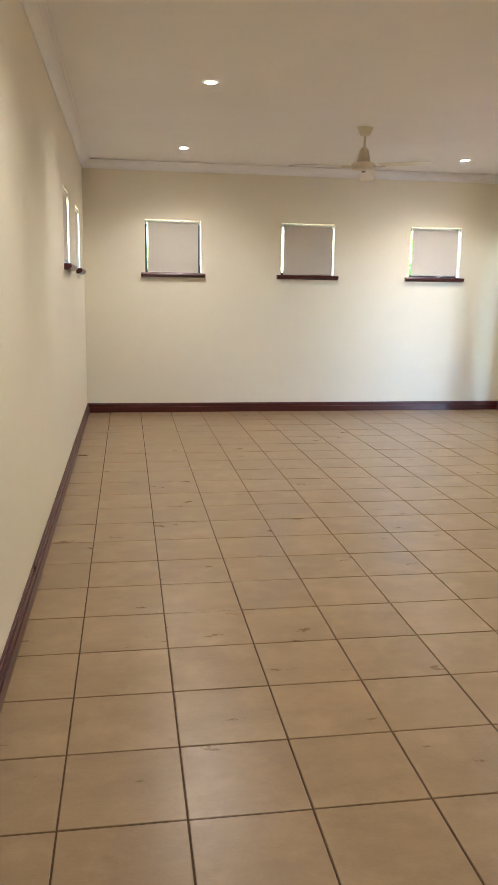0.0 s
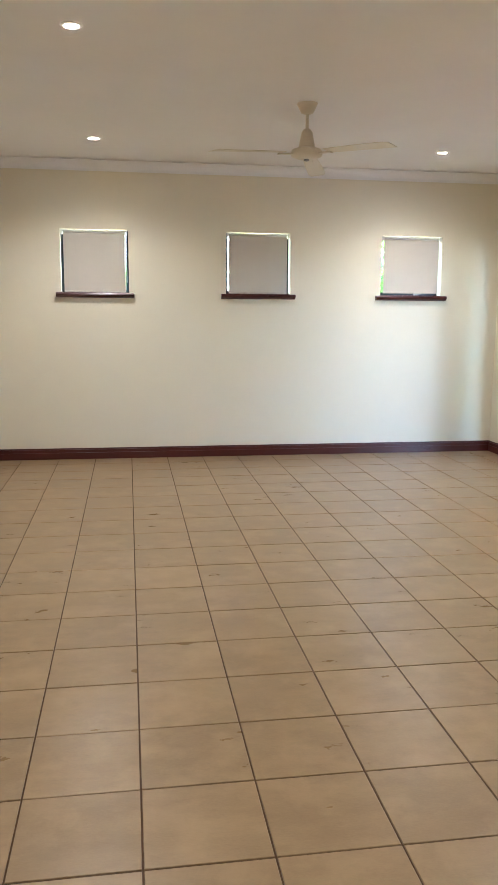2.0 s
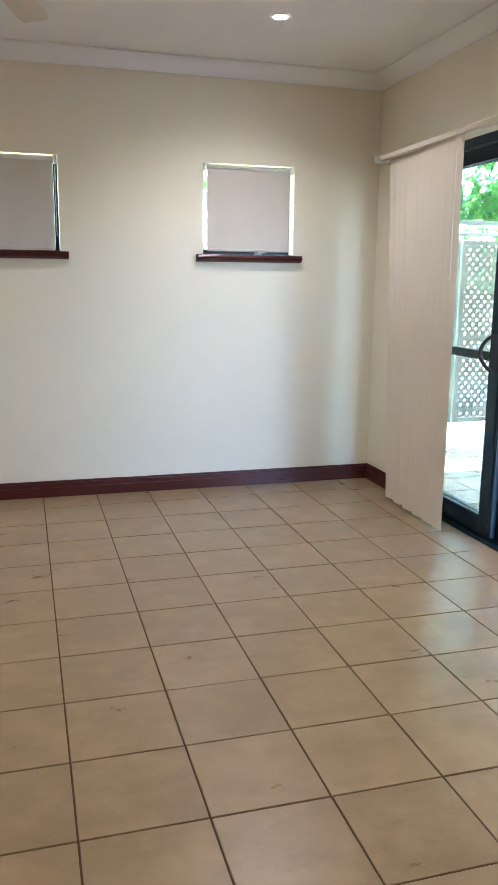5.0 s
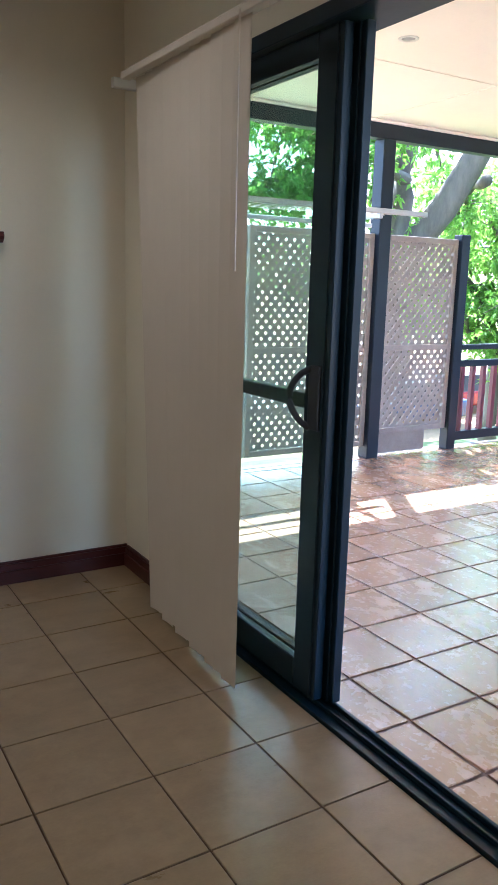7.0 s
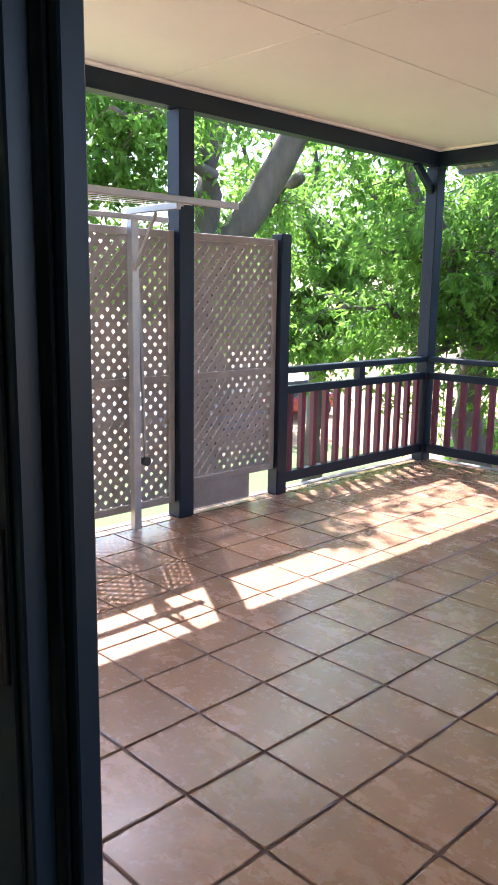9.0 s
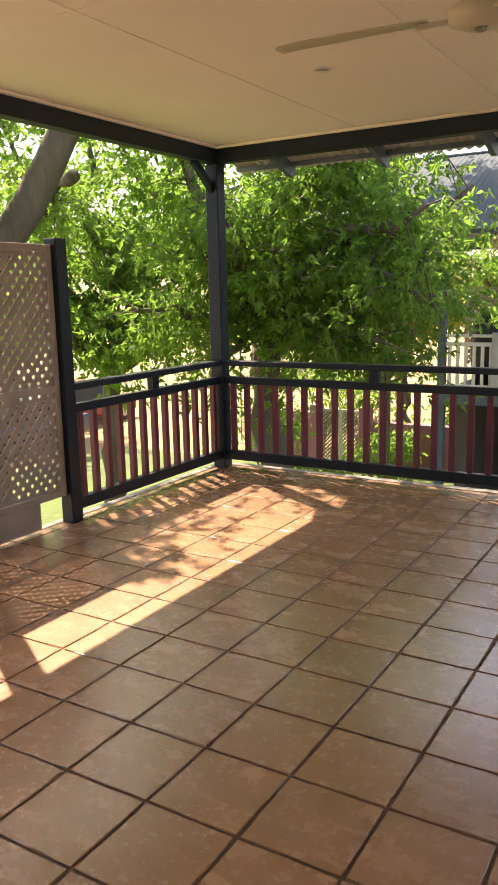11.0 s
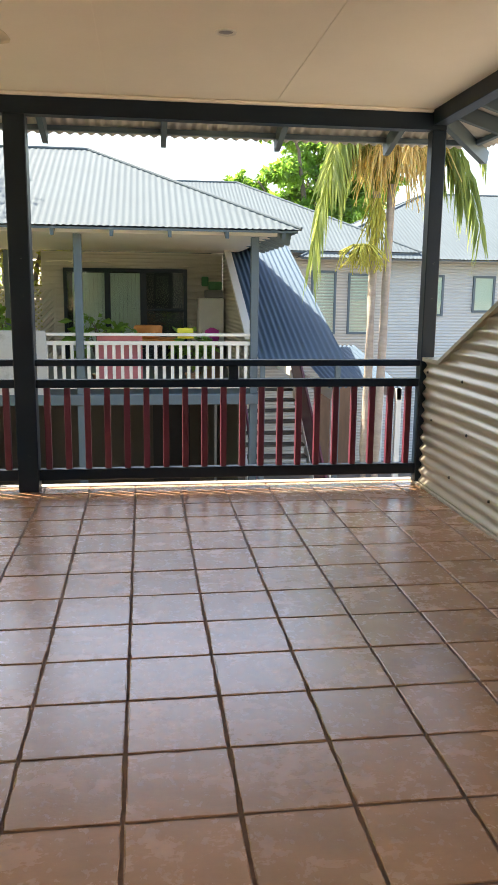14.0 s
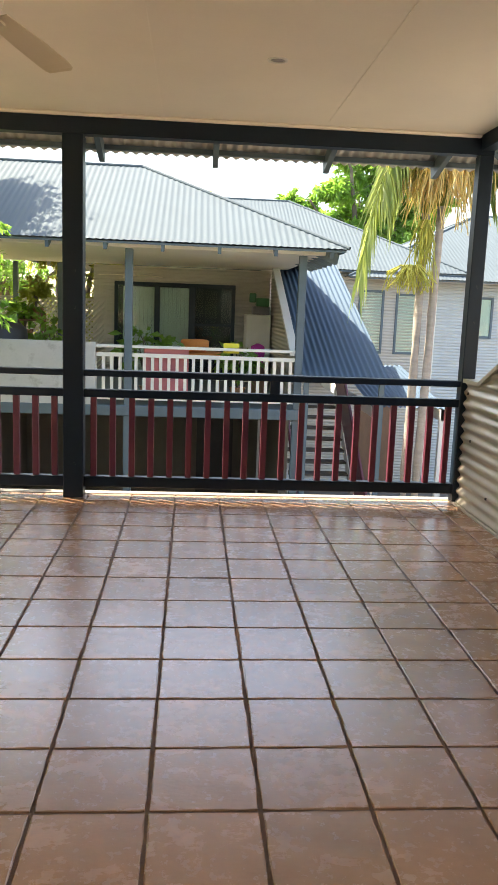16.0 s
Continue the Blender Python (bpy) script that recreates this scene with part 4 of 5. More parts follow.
for a, b in ((N0 + 0.06, NM - 0.06), (NM + 0.06, N1 - 0.06)):
    part("top_rail", boxes((NX - 0.04, a, NZ + 0.90, NX + 0.04, b, NZ + 0.945), bevel=0.005), M_RAILW, nr)
    part("middle_rail", boxes((NX - 0.03, a, NZ + 0.76, NX + 0.03, b, NZ + 0.82), bevel=0.004), M_RAILW, nr)
    part("bottom_rail", boxes((NX - 0.03, a, NZ + 0.08, NX + 0.03, b, NZ + 0.15), bevel=0.004), M_RAILW, nr)
    for u in spread(a, b, 0.132):
        part("baluster", boxes((NX - 0.02, u - 0.024, NZ + 0.15, NX + 0.02, u + 0.024, NZ + 0.76)), M_RAILW, nr)
solid("white_sheet", boxes((NX - 0.09, 5.75, NZ - 0.02, NX - 0.05, 7.3, NZ + 0.98), bevel=0.012, seg=2), material("stained_white_sheet", (0.50, 0.50, 0.50), 0.75, 0.1, 1.6, 40, 0.05, stain=(0.30, 0.29, 0.28), stain_at=0.56), "stained white panel fixed outside the neighbouring railing", "panel")

# corrugated hip roofs
def hip_roof(name, x0, x1, y0, y1, z, rise, mat, label):
    """A hipped roof of four corrugated slopes over a rectangle."""
    r = thing(name, ((x0 + x1) / 2, (y0 + y1) / 2, z), label, "roof")
    half = min(x1 - x0, y1 - y0) / 2
    k = math.hypot(1, rise)
    lx, ly = x1 - x0, y1 - y0
    for o, u, v, ln in (((x0, y1, z), (0, -1, 0), (1, 0, rise), ly), ((x1, y0, z), (0, 1, 0), (-1, 0, rise), ly),
                        ((x0, y0, z), (1, 0, 0), (0, 1, rise), lx), ((x1, y1, z), (-1, 0, 0), (0, -1, rise), lx)):
        me = corrugated(o, u, v, ln, lambda s: 0.0, lambda s, ln=ln: max(0.01, k * min(s, ln - s, half)), 0.10, 0.006, 4)
        sheet("slope", me, mat, r)
    zt = z + half * rise
    bm = bmesh.new()
    e = ((x0 + half, y0 + half, zt), (x1 - half, y1 - half, zt))
    pts = [((x0, y0, z), e[0]), ((x1, y1, z), e[1]), ((x0, y1, z), (x0 + half, y1 - half, zt)), ((x1, y0, z), (x1 - half, y0 + half, zt)), e]
    for a, b in pts:
        tube(bm, Vector(a) + Vector((0, 0, 0.01)), Vector(b) + Vector((0, 0, 0.01)), 0.03, n=8)
    part("ridge_cap", bm, mat, r)
    part("fascia", boxes((x0 + 0.04, y0 + 0.04, z - 0.05, x0 + 0.07, y1 - 0.04, z - 0.02), (x0 + 0.07, y0 + 0.04, z - 0.05, x1 - 0.07, y0 + 0.07, z - 0.02)), M_NTRIM, r)
    return r


hip_roof("neighbour_roof", 16.05, 22.6, 1.95, 16.0, 2.3, 0.475, M_ROOF, "pale grey corrugated hip roof of the neighbouring house")
hip_roof("rear_roof", 23.6, 31.9, -2.6, 8.6, 2.4, 0.5, M_ROOF, "pale grey corrugated hip roof behind the neighbouring house")
hip_roof("far_roof", 23.4, 32.74, -11.3, 0.5, 2.24, 0.45, M_ROOF, "pale grey corrugated hip roof of the farther building")
for k in range(7):
    y = 2.2 + 0.84 * k
    rafter((NX - 0.1, y, 2.5), (16.1, y, 2.27), 0.05, 0.14)
for k in range(6):
    x = 16.6 + 0.5 * k
    rafter((x, N0 - 0.1, 2.45), (x, 2.0, 2.27), 0.05, 0.2)

# stair with its own roof
st = thing("outside_stair", (19, 1.8, GZ), "outside stair under a sloping corrugated roof", "stair")
a, b = Vector((16.5, 0, 0.33)), Vector((22.2, 0, 2.5))
ln = (b - a).length
sheet("stair_roof", corrugated((16.45, 2.5, 0.34), (0, -1, 0), b - a, 1.4, lambda s: 0.0, lambda s: ln, 0.1, 0.016), M_STROOF, st, "blue-grey corrugated stair roof")
for k in range(15):
    x, z = 20.6 - 0.26 * k, NZ - 0.18 * (k + 1)
    if z > GZ:
        # brown treads, made darker for the stair roof's shade
        part("step", boxes((x - 0.28, 1.25, z - 0.04, x, 2.4, z), bevel=0.005), M_NLOW, st, "worn brown timber tread, darkened for the shade under the roof")
for y in (1.2, 2.42):
    bm = bmesh.new()
    pa, pb = Vector((20.6, y, NZ - 0.1)), Vector((16.9, y, GZ + 0.05))
    box(bm, 0, -0.025, -0.12, (pb - pa).length, 0.025, 0.12, Matrix.Translation(pa) @ (pb - pa).to_track_quat("X", "Z").to_matrix().to_4x4())
    part("stringer", bm, M_RAILW, st)
    bm = bmesh.new()
    tube(bm, pa + Vector((0, 0, 1)), pb + Vector((0, 0, 1)), 0.03, n=8)
    part("handrail", bm, M_BURG, st)
    if y < 2:
        band = bmesh.new()
        box(band, 0, -0.015, 0.0, (pb - pa).length, 0.015, 0.7, Matrix.Translation(pa + Vector((0, 0, 0.2))) @ (pb - pa).to_track_quat("X", "Z").to_matrix().to_4x4())
        part("side_panel", band, M_BURG, st, "dark burgundy boarded stair side")
    part("roof_post", boxes((16.55, y - 0.04, GZ, 16.63, y + 0.04, 0.3)), M_NTRIM, st)

# farther building with tall windows
fb = thing("farther_building", (27, -5, GZ), "two-storey corrugated building with tall dark-framed windows", "house")
FX = 24.0
wins = [(-8.7, -8.0, 0.9, 1.85), (-6.6, -5.9, 0.9, 1.85), (-4.76, -4.16, 0.93, 1.86), (-3.38, -2.78, 0.83, 1.87), (-1.53, -0.85, 0.36, 1.88), (-0.55, 0.1, 0.36, 1.94)]
# right part of the front: sunlight is put into its paler, bluer colour
me = corrugated((FX, -1.86, GZ), (0, 0, 1), (0, -1, 0), 2.24 - GZ, lambda s: 0.0, lambda s: 9.3, 0.076, 0.009)
sheet("front_wall", me, material("pale_blue_cladding", (0.48, 0.52, 0.53), 0.45, 0.05, 0.8, 40, 0.01), fb)
# left part keeps the greyer cream, which serves as the shaded side
sheet("front_wall", corrugated((FX - 0.02, 2.6, GZ), (0, 0, 1), (0, -1, 0), 2.38 - GZ, lambda s: 0.0, lambda s: 4.46, 0.076, 0.009), M_NWALL, fb)
part("body", boxes((FX + 0.03, -11.1, GZ, 32, 2.6, 2.2)), M_NWALL, fb)
for a, b, z0, z1 in wins:
    w = part("window", boxes((FX - 0.05, a, z0, FX + 0.02, a + 0.06, z1), (FX - 0.05, b - 0.06, z0, FX + 0.02, b, z1), (FX - 0.05, a + 0.06, z0, FX + 0.02, b - 0.06, z0 + 0.06),
                             (FX - 0.05, a + 0.06, z1 - 0.06, FX + 0.02, b - 0.06, z1), bevel=0.004), M_NTRIM, fb, "dark framed window")
    part("pane", boxes((FX - 0.03, a + 0.06, z0 + 0.06, FX - 0.024, b - 0.06, z1 - 0.06)), M_GLASS, w)
    part("curtain", boxes((FX - 0.018, a + 0.05, z0 + 0.05, FX - 0.012, b - 0.05, z1 - 0.05)), M_CURT, w)
part("corner_strip", boxes((FX - 0.06, -1.9, GZ, FX + 0.02, -1.82, 2.24), bevel=0.004), M_RAILW, fb)
sheet("awning", corrugated((21.5, 1.0, 0.24), (0, -1, 0), (-1, 0, -0.15), 1.4, lambda s: 0.0, lambda s: 3.5, 0.1, 0.016), M_STROOF, fb, "blue-grey corrugated awning")
for y in (0.9, -0.3):
    part("awning_post", boxes((17.95, y - 0.05, GZ, 18.05, y + 0.05, -0.3)), M_RAILW, fb)
    part("awning_beam", boxes((17.95, y - 0.04, -0.5, FX, y + 0.04, -0.3)), M_RAILW, fb)
part("timber_door", boxes((FX - 0.08, -1.0, GZ, FX - 0.02, -0.1, GZ + 2.1), bevel=0.01), M_WOOD, fb)

# things on the neighbouring verandah
fr = thing("fridge", (21.4, 2.85, NZ), "old white fridge on the neighbouring verandah", "fridge")
part("body", boxes((21.1, 2.58, NZ, 21.7, 3.12, NZ + 1.45), bevel=0.02, seg=2), M_RAILW, fr)
part("door", boxes((21.05, 2.59, NZ + 0.05, 21.095, 3.11, NZ + 1.44), bevel=0.01), M_RAILW, fr)
M_GREENP = material("green_plastic", (0.03, 0.16, 0.06), 0.5, 0.1, 4, 40, 0.0)
M_GREYP = material("grey_plastic", (0.2, 0.2, 0.21), 0.5, 0.1, 4, 40, 0.0)
M_ORANGE = material("orange_cloth", (0.62, 0.22, 0.05), 0.8, 0.15, 4, 60, 0.05)
M_MAG = material("magenta_cloth", (0.45, 0.03, 0.25), 0.8, 0.2, 4, 60, 0.05)
M_YEL = material("yellow_label", (0.65, 0.6, 0.05), 0.6, 0.1, 4, 60, 0.0)
M_PINKC = material("pink_cloth", (0.62, 0.22, 0.24), 0.8, 0.15, 2, 60, 0.05)
solid("storage_crate", boxes((21.1, 2.6, NZ + 1.452, 21.5, 2.98, NZ + 1.62), bevel=0.02), M_GREYP, "grey plastic crate on the fridge", "crate")
solid("watering_can", boxes((21.15, 2.62, NZ + 1.622, 21.45, 2.9, NZ + 1.8), (21.2, 2.9, NZ + 1.7, 21.26, 3.05, NZ + 1.9), bevel=0.03, seg=2), M_GREENP, "green plastic watering can on the crate", "watering can")
tb = thing("table", (18.2, 4.1, NZ), "small table with an orange cover on the neighbouring verandah", "table")
part("top", boxes((17.9, 3.7, NZ + 0.72, 18.6, 4.6, NZ + 0.78), bevel=0.01), M_ORANGE, tb)
for x in (17.95, 18.5):
    for y in (3.75, 4.5):
        part("leg", boxes((x, y, NZ, x + 0.05, y + 0.05, NZ + 0.72)), M_WOOD, tb)
solid("orange_tub", lathe(bmesh.new(), 18.2, 4.2, [(0.18, NZ + 0.782), (0.24, NZ + 0.85), (0.25, NZ + 0.98), (0.22, NZ + 1.0)]), M_ORANGE, "round orange tub on the table", "tub", smooth=True)
solid("sign_board", boxes((NX + 0.06, 3.5, NZ + 0.86, NX + 0.08, 3.75, NZ + 1.02)), M_YEL, "small yellow notice on the railing", "sign")
solid("pink_towel", boxes((NX + 0.05, 4.3, NZ + 0.2, NX + 0.07, 5.0, NZ + 0.93), bevel=0.006), M_PINKC, "pink towel hanging inside the railing", "towel")
solid("magenta_basket", lathe(bmesh.new(), 18.6, 3.05, [(0.10, NZ + 0.6), (0.14, NZ + 0.8), (0.12, NZ + 0.9), (0.03, NZ + 0.95)], 12), M_MAG, "magenta washing heaped in a basket", "basket", smooth=True)
solid("basket_stand", boxes((18.45, 2.9, NZ, 18.75, 3.2, NZ + 0.6), bevel=0.01), M_WOOD, "small wooden stand under the basket", "stand")
solid("covered_barbecue", lathe(bmesh.new(), 17.3, 7.35, [(0.4, NZ), (0.45, NZ + 0.75), (0.42, NZ + 1.1), (0.28, NZ + 1.25), (0.05, NZ + 1.3)], 16), M_DARK, "barbecue under a dark cover", "barbecue", smooth=True)
ps = thing("plant_stand", (19.2, 7.25, NZ), "brown timber plant stand at the verandah end", "stand")
for x in (19.02, 19.38):
    for y in (7.02, 7.48):
        part("leg", boxes((x - 0.02, y - 0.02, NZ, x + 0.02, y + 0.02, NZ + 1.35), bevel=0.003), M_WOOD, ps)
for z in (0.35, 0.8, 1.2):
    part("shelf", boxes((19.0, 7.0, NZ + z, 19.4, 7.5, NZ + z + 0.03), bevel=0.004), M_WOOD, ps)
nl = thing("neighbour_lattice", (NB, 7.1, NZ), "cream diagonal lattice screen of the neighbouring verandah", "lattice screen")
part("frame", boxes((NB - 0.02, 6.15, NZ + 1.6, NB + 0.02, 9.2, NZ + 1.66), (NB - 0.02, 6.15, NZ, NB + 0.02, 6.2, NZ + 1.6), (NB - 0.02, 9.15, NZ, NB + 0.02, 9.2, NZ + 1.6)), M_NWALL, nl)
bm = bmesh.new()
for sg in (1, -1):
    for k in range(-13, 26):
        ya, yb = 6.2 + 0.12 * k, 6.2 + 0.12 * k + 1.6
        if sg < 0:
            ya, yb = yb, ya
        lo, hi = sorted(((6.2 - ya) / (yb - ya), (9.15 - ya) / (yb - ya)))
        lo, hi = max(0, lo), min(1, hi)
        if hi - lo > 0.03:
            tube(bm, (NB + 0.01 * sg, ya + (yb - ya) * lo, NZ + 1.6 * lo), (NB + 0.01 * sg, ya + (yb - ya) * hi, NZ + 1.6 * hi), 0.026, n=4)
tagged(part("slats", bm, M_NWALL, nl), kind="stuff")
ceiling_fan(19.2, 5.45, NC + 0.02, NC - 0.33, (10, 130, 250), "cream fan under the neighbouring verandah lining")


# ---- plants ----
def leaf_mesh(name, centres, dirs, length, width, mat, rng, droop=0.2):
    """Many folded leaflets: each is four triangles along its rib."""
    n = len(centres)
    d = dirs / np.linalg.norm(dirs, axis=1, keepdims=True)
    up = rng.normal(size=(n, 3))
    side = np.cross(d, up)
    side /= np.linalg.norm(side, axis=1, keepdims=True) + 1e-9
    nrm = np.cross(side, d)
    L = (length * rng.uniform(0.6, 1.3, n))[:, None]
    W = (width * rng.uniform(0.7, 1.2, n))[:, None]
    p0 = centres
    p1 = centres + d * L * 0.45 + side * W + nrm * W * 0.35
    p2 = centres + d * L * 0.45 - side * W + nrm * W * 0.35
    p3 = centres + d * L + np.array([0, 0, -droop]) * L
    p4 = centres + d * L * 0.45
    v = np.stack([p0, p1, p3, p2, p4], 1).reshape(-1, 3)
    base = (np.arange(n) * 5)[:, None]
    f = np.concatenate([base + np.array([[0, 4, 2, 1]]), base + np.array([[0, 3, 2, 4]])], 1).reshape(-1, 4)
    me = bpy.data.meshes.new(name)
    me.from_pydata(v.tolist(), [], f.tolist())
    me.materials.append(mat)
    return me


def grow(seed, limbs, twig_every, twig_len, per_twig, spread_r, leaf, keep=None):
    """Twigs along limbs, leaf sprays along twigs. Returns twig bmesh and leaf centres and directions."""
    rng = np.random.default_rng(seed)
    tw = bmesh.new()
    cs, ds = [], []
    for pts, r0 in limbs:
        pts = [np.array(p, float) for p in pts]
        for a, b in zip(pts, pts[1:]):
            steps = max(1, int(np.linalg.norm(b - a) / twig_every))
            for k in range(steps):
                p = a + (b - a) * (k + rng.random()) / steps
                way = rng.normal(size=3)
                way[2] = way[2] * 0.55 + 0.1
                way /= np.linalg.norm(way)
                ln = twig_len * rng.uniform(0.5, 1.2)
                mid = p + way * ln * 0.5 + np.array([0, 0, 0.05 * ln])
                end = p + way * ln + np.array([0, 0, -0.18 * ln])
                if keep and not keep(end):
                    continue
                path_tube(tw, [p, mid, end], [0.012, 0.008, 0.003], 4)
                m = int(per_twig * rng.uniform(0.6, 1.3))
                t = rng.random(m) ** 0.6
                base = p + (end - p) * t[:, None]
                # sprays of leaflets fan out from a few nodes
                nodes = base + rng.normal(size=(m, 3)) * spread_r * np.array([1, 1, 0.7])
                for q in nodes:
                    w0 = way * 0.6 + rng.normal(size=3) * 0.6 + np.array([0, 0, -0.15])
                    for j in range(leaf):
                        cs.append(q + rng.normal(size=3) * 0.015)
                        ds.append(w0 + rng.normal(size=3) * 0.75)
    return tw, np.array(cs), np.array(ds), rng


def bend(a, b, seed, n=6, wob=0.12):
    r = random.Random(seed)
    a, b = Vector(a), Vector(b)
    ln = (b - a).length
    out = []
    for k in range(n + 1):
        t = k / n
        w = math.sin(math.pi * t) * wob * ln
        out.append(a + (b - a) * t + Vector((r.uniform(-1, 1), r.uniform(-1, 1), r.uniform(-0.3, 1))) * w * 0.5)
    return out


def taper(r0, r1, n):
    return [r0 + (r1 - r0) * k / (n - 1) for k in range(n)]


def tree(name, base, trunk_top, r, limbs, label, seed, keep, twig_every=0.085, twig_len=0.95, per_twig=24, leaf=6, mat=None, size=0.105):
    t = thing(name, base, label, "tree")
    bm = bmesh.new()
    pts = bend(base, trunk_top, seed, 6, 0.05)
    path_tube(bm, pts, [r * 1.5, r * 1.1, r, r * 0.95, r * 0.9, r * 0.85, r * 0.8], 12)
    part("trunk", bm, M_BARK, t, "thick grey trunk", True)
    lim = []
    for i, (a, b, ra, rb) in enumerate(limbs):
        p = bend(a, b, seed + 7 * i, 7, 0.16 if ra < 0.18 else 0.04)
        lb = bmesh.new()
        path_tube(lb, p, taper(ra, rb, len(p)), 9)
        part("limb", lb, M_BARK, t, "", True)
        if ra < 0.18:
            lim.append((p[2:], ra))
        else:
            lim.append((p[5:], ra))
    tw, cs, ds, rng = grow(seed, lim, twig_every, twig_len, per_twig, 0.16, leaf, keep)
    tagged(part("twig_mass", tw, M_BARK, t), kind="stuff")
    ob = new("crown", leaf_mesh("crown", cs, ds, size, size * 0.21, mat or M_LEAF, rng))
    hang(ob, t)
    tagged(ob, "", kind="stuff")
    return t


def clear(p):
    if p[0] < VX + 0.75 and p[1] < VY1 + 0.7:
        return False
    # thinner crown between the sun and the sunny strip of the verandah
    qx, qy = p[0] - p[2] * SUN_WAY.x / SUN_WAY.z, p[1] - p[2] * SUN_WAY.y / SUN_WAY.z
    return not (4.4 < qx < 9.0 and 6.1 < qy < 7.9 and (p[0] * 12.99 + p[1] * 78.23 + p[2] * 37.7) % 1 < 0.45)


TA = (13.9, 9.7, GZ)
fa = (13.7, 9.6, 1.0)
tree("shade_tree", TA, fa, 0.25,
     [(fa, (12.2, 6.9, 2.3), 0.12, 0.03), (fa, (14.3, 7.0, 2.7), 0.13, 0.03), (fa, (11.6, 8.9, 2.2), 0.12, 0.03), (fa, (12.6, 8.0, 3.6), 0.13, 0.04),
      (fa, (15.6, 8.4, 3.4), 0.12, 0.03), (fa, (12.6, 11.0, 3.2), 0.14, 0.03), (fa, (14.2, 9.0, 5.0), 0.14, 0.04), (fa, (12.4, 7.4, 0.9), 0.08, 0.02),
      (fa, (14.0, 7.2, 1.4), 0.08, 0.02), (fa, (12.0, 10.6, 1.3), 0.09, 0.02), ((13.2, 8.6, 2.6), (11.6, 7.3, 3.4), 0.07, 0.02), ((13.4, 9.0, 3.0), (15.0, 7.5, 4.0), 0.08, 0.02),
      (fa, (11.5, 10.2, 4.2), 0.12, 0.03), ((13.0, 9.6, 3.4), (11.2, 8.6, 5.0), 0.08, 0.02), ((13.6, 9.6, 2.0), (17.0, 9.6, 5.2), 0.12, 0.03),
      ((15.0, 9.6, 3.6), (18.6, 8.9, 5.4), 0.08, 0.02), ((15.4, 9.6, 3.8), (18.2, 10.6, 5.8), 0.08, 0.02), ((13.2, 8.8, 2.2), (11.9, 6.7, 1.3), 0.06, 0.02),
      ((13.4, 8.8, 1.6), (13.2, 7.0, 2.0), 0.06, 0.02), (fa, (12.0, 9.3, 0.7), 0.07, 0.02), (fa, (13.2, 7.6, 0.5), 0.06, 0.02),
      ((13.0, 9.0, 2.4), (11.8, 7.6, 2.9), 0.06, 0.02), ((13.2, 9.8, 2.0), (11.9, 9.9, 1.9), 0.06, 0.02), ((13.4, 9.2, 2.0), (12.0, 8.2, 1.6), 0.06, 0.02), ((15.6, 9.6, 4.2), (19.0, 8.7, 6.0), 0.08, 0.02),
      ((15.4, 9.5, 4.4), (18.2, 9.1, 5.9), 0.08, 0.02), ((16.0, 9.4, 4.6), (19.6, 9.5, 6.6), 0.08, 0.02), ((15.8, 9.4, 4.6), (18.9, 9.2, 6.6), 0.07, 0.02)],
     "spreading shade tree with dense green palmate leaves", 11, clear)
TC = (15.6, 14.2, GZ)
fc = (15.5, 14.0, 0.0)
tree("garden_tree", TC, fc, 0.2,
     [(fc, (13.2, 13.4, 1.2), 0.10, 0.02), (fc, (14.2, 12.2, 1.0), 0.10, 0.02), (fc, (16.6, 11.9, 1.4), 0.10, 0.02), (fc, (13.6, 12.8, 3.0), 0.11, 0.02), (fc, (15.4, 12.0, 3.2), 0.11, 0.02),
      (fc, (12.8, 14.6, 2.4), 0.11, 0.02), (fc, (17.4, 12.8, 3.0), 0.10, 0.02), (fc, (15.0, 13.6, 5.0), 0.12, 0.03), (fc, (13.0, 14.0, 4.6), 0.10, 0.02), (fc, (17.0, 13.4, 5.0), 0.10, 0.02)],
     "bushy green garden tree beyond the lawn", 37, None, 0.13, 1.1, 26, 4, None, 0.16)
TB = (10.7, 12.0, GZ)
fb0 = (10.7, 11.87, 1.5)
tree("leaning_tree", TB, fb0, 0.26,
     [(fb0, (12.25, 10.35, 5.0), 0.22, 0.15), (fb0, (10.95, 11.7, 5.4), 0.21, 0.14), ((12.1, 10.5, 4.6), (11.2, 9.6, 5.6), 0.10, 0.03), ((10.8, 11.8, 2.9), (8.6, 10.8, 3.2), 0.09, 0.02),
      ((11.0, 12.0, 2.2), (8.8, 11.6, 1.4), 0.07, 0.02), ((10.9, 12.0, 3.6), (7.2, 11.2, 3.9), 0.09, 0.02), ((12.2, 11.6, 3.0), (13.4, 13.4, 2.6), 0.09, 0.02),
      ((11.5, 11.6, 1.6), (12.2, 13.2, 0.9), 0.06, 0.02), ((10.8, 12.1, 4.2), (9.2, 9.6, 5.0), 0.08, 0.02), ((10.8, 12.0, 3.4), (8.0, 11.6, 2.5), 0.07, 0.02),
      ((10.8, 12.0, 4.0), (8.6, 12.3, 3.9), 0.07, 0.02), ((10.7, 12.0, 2.6), (7.4, 12.4, 2.5), 0.07, 0.02), ((10.8, 12.0, 3.4), (6.4, 12.0, 3.3), 0.08, 0.02)],
     "large tree with a thick leaning grey trunk and green leaves", 23, clear)


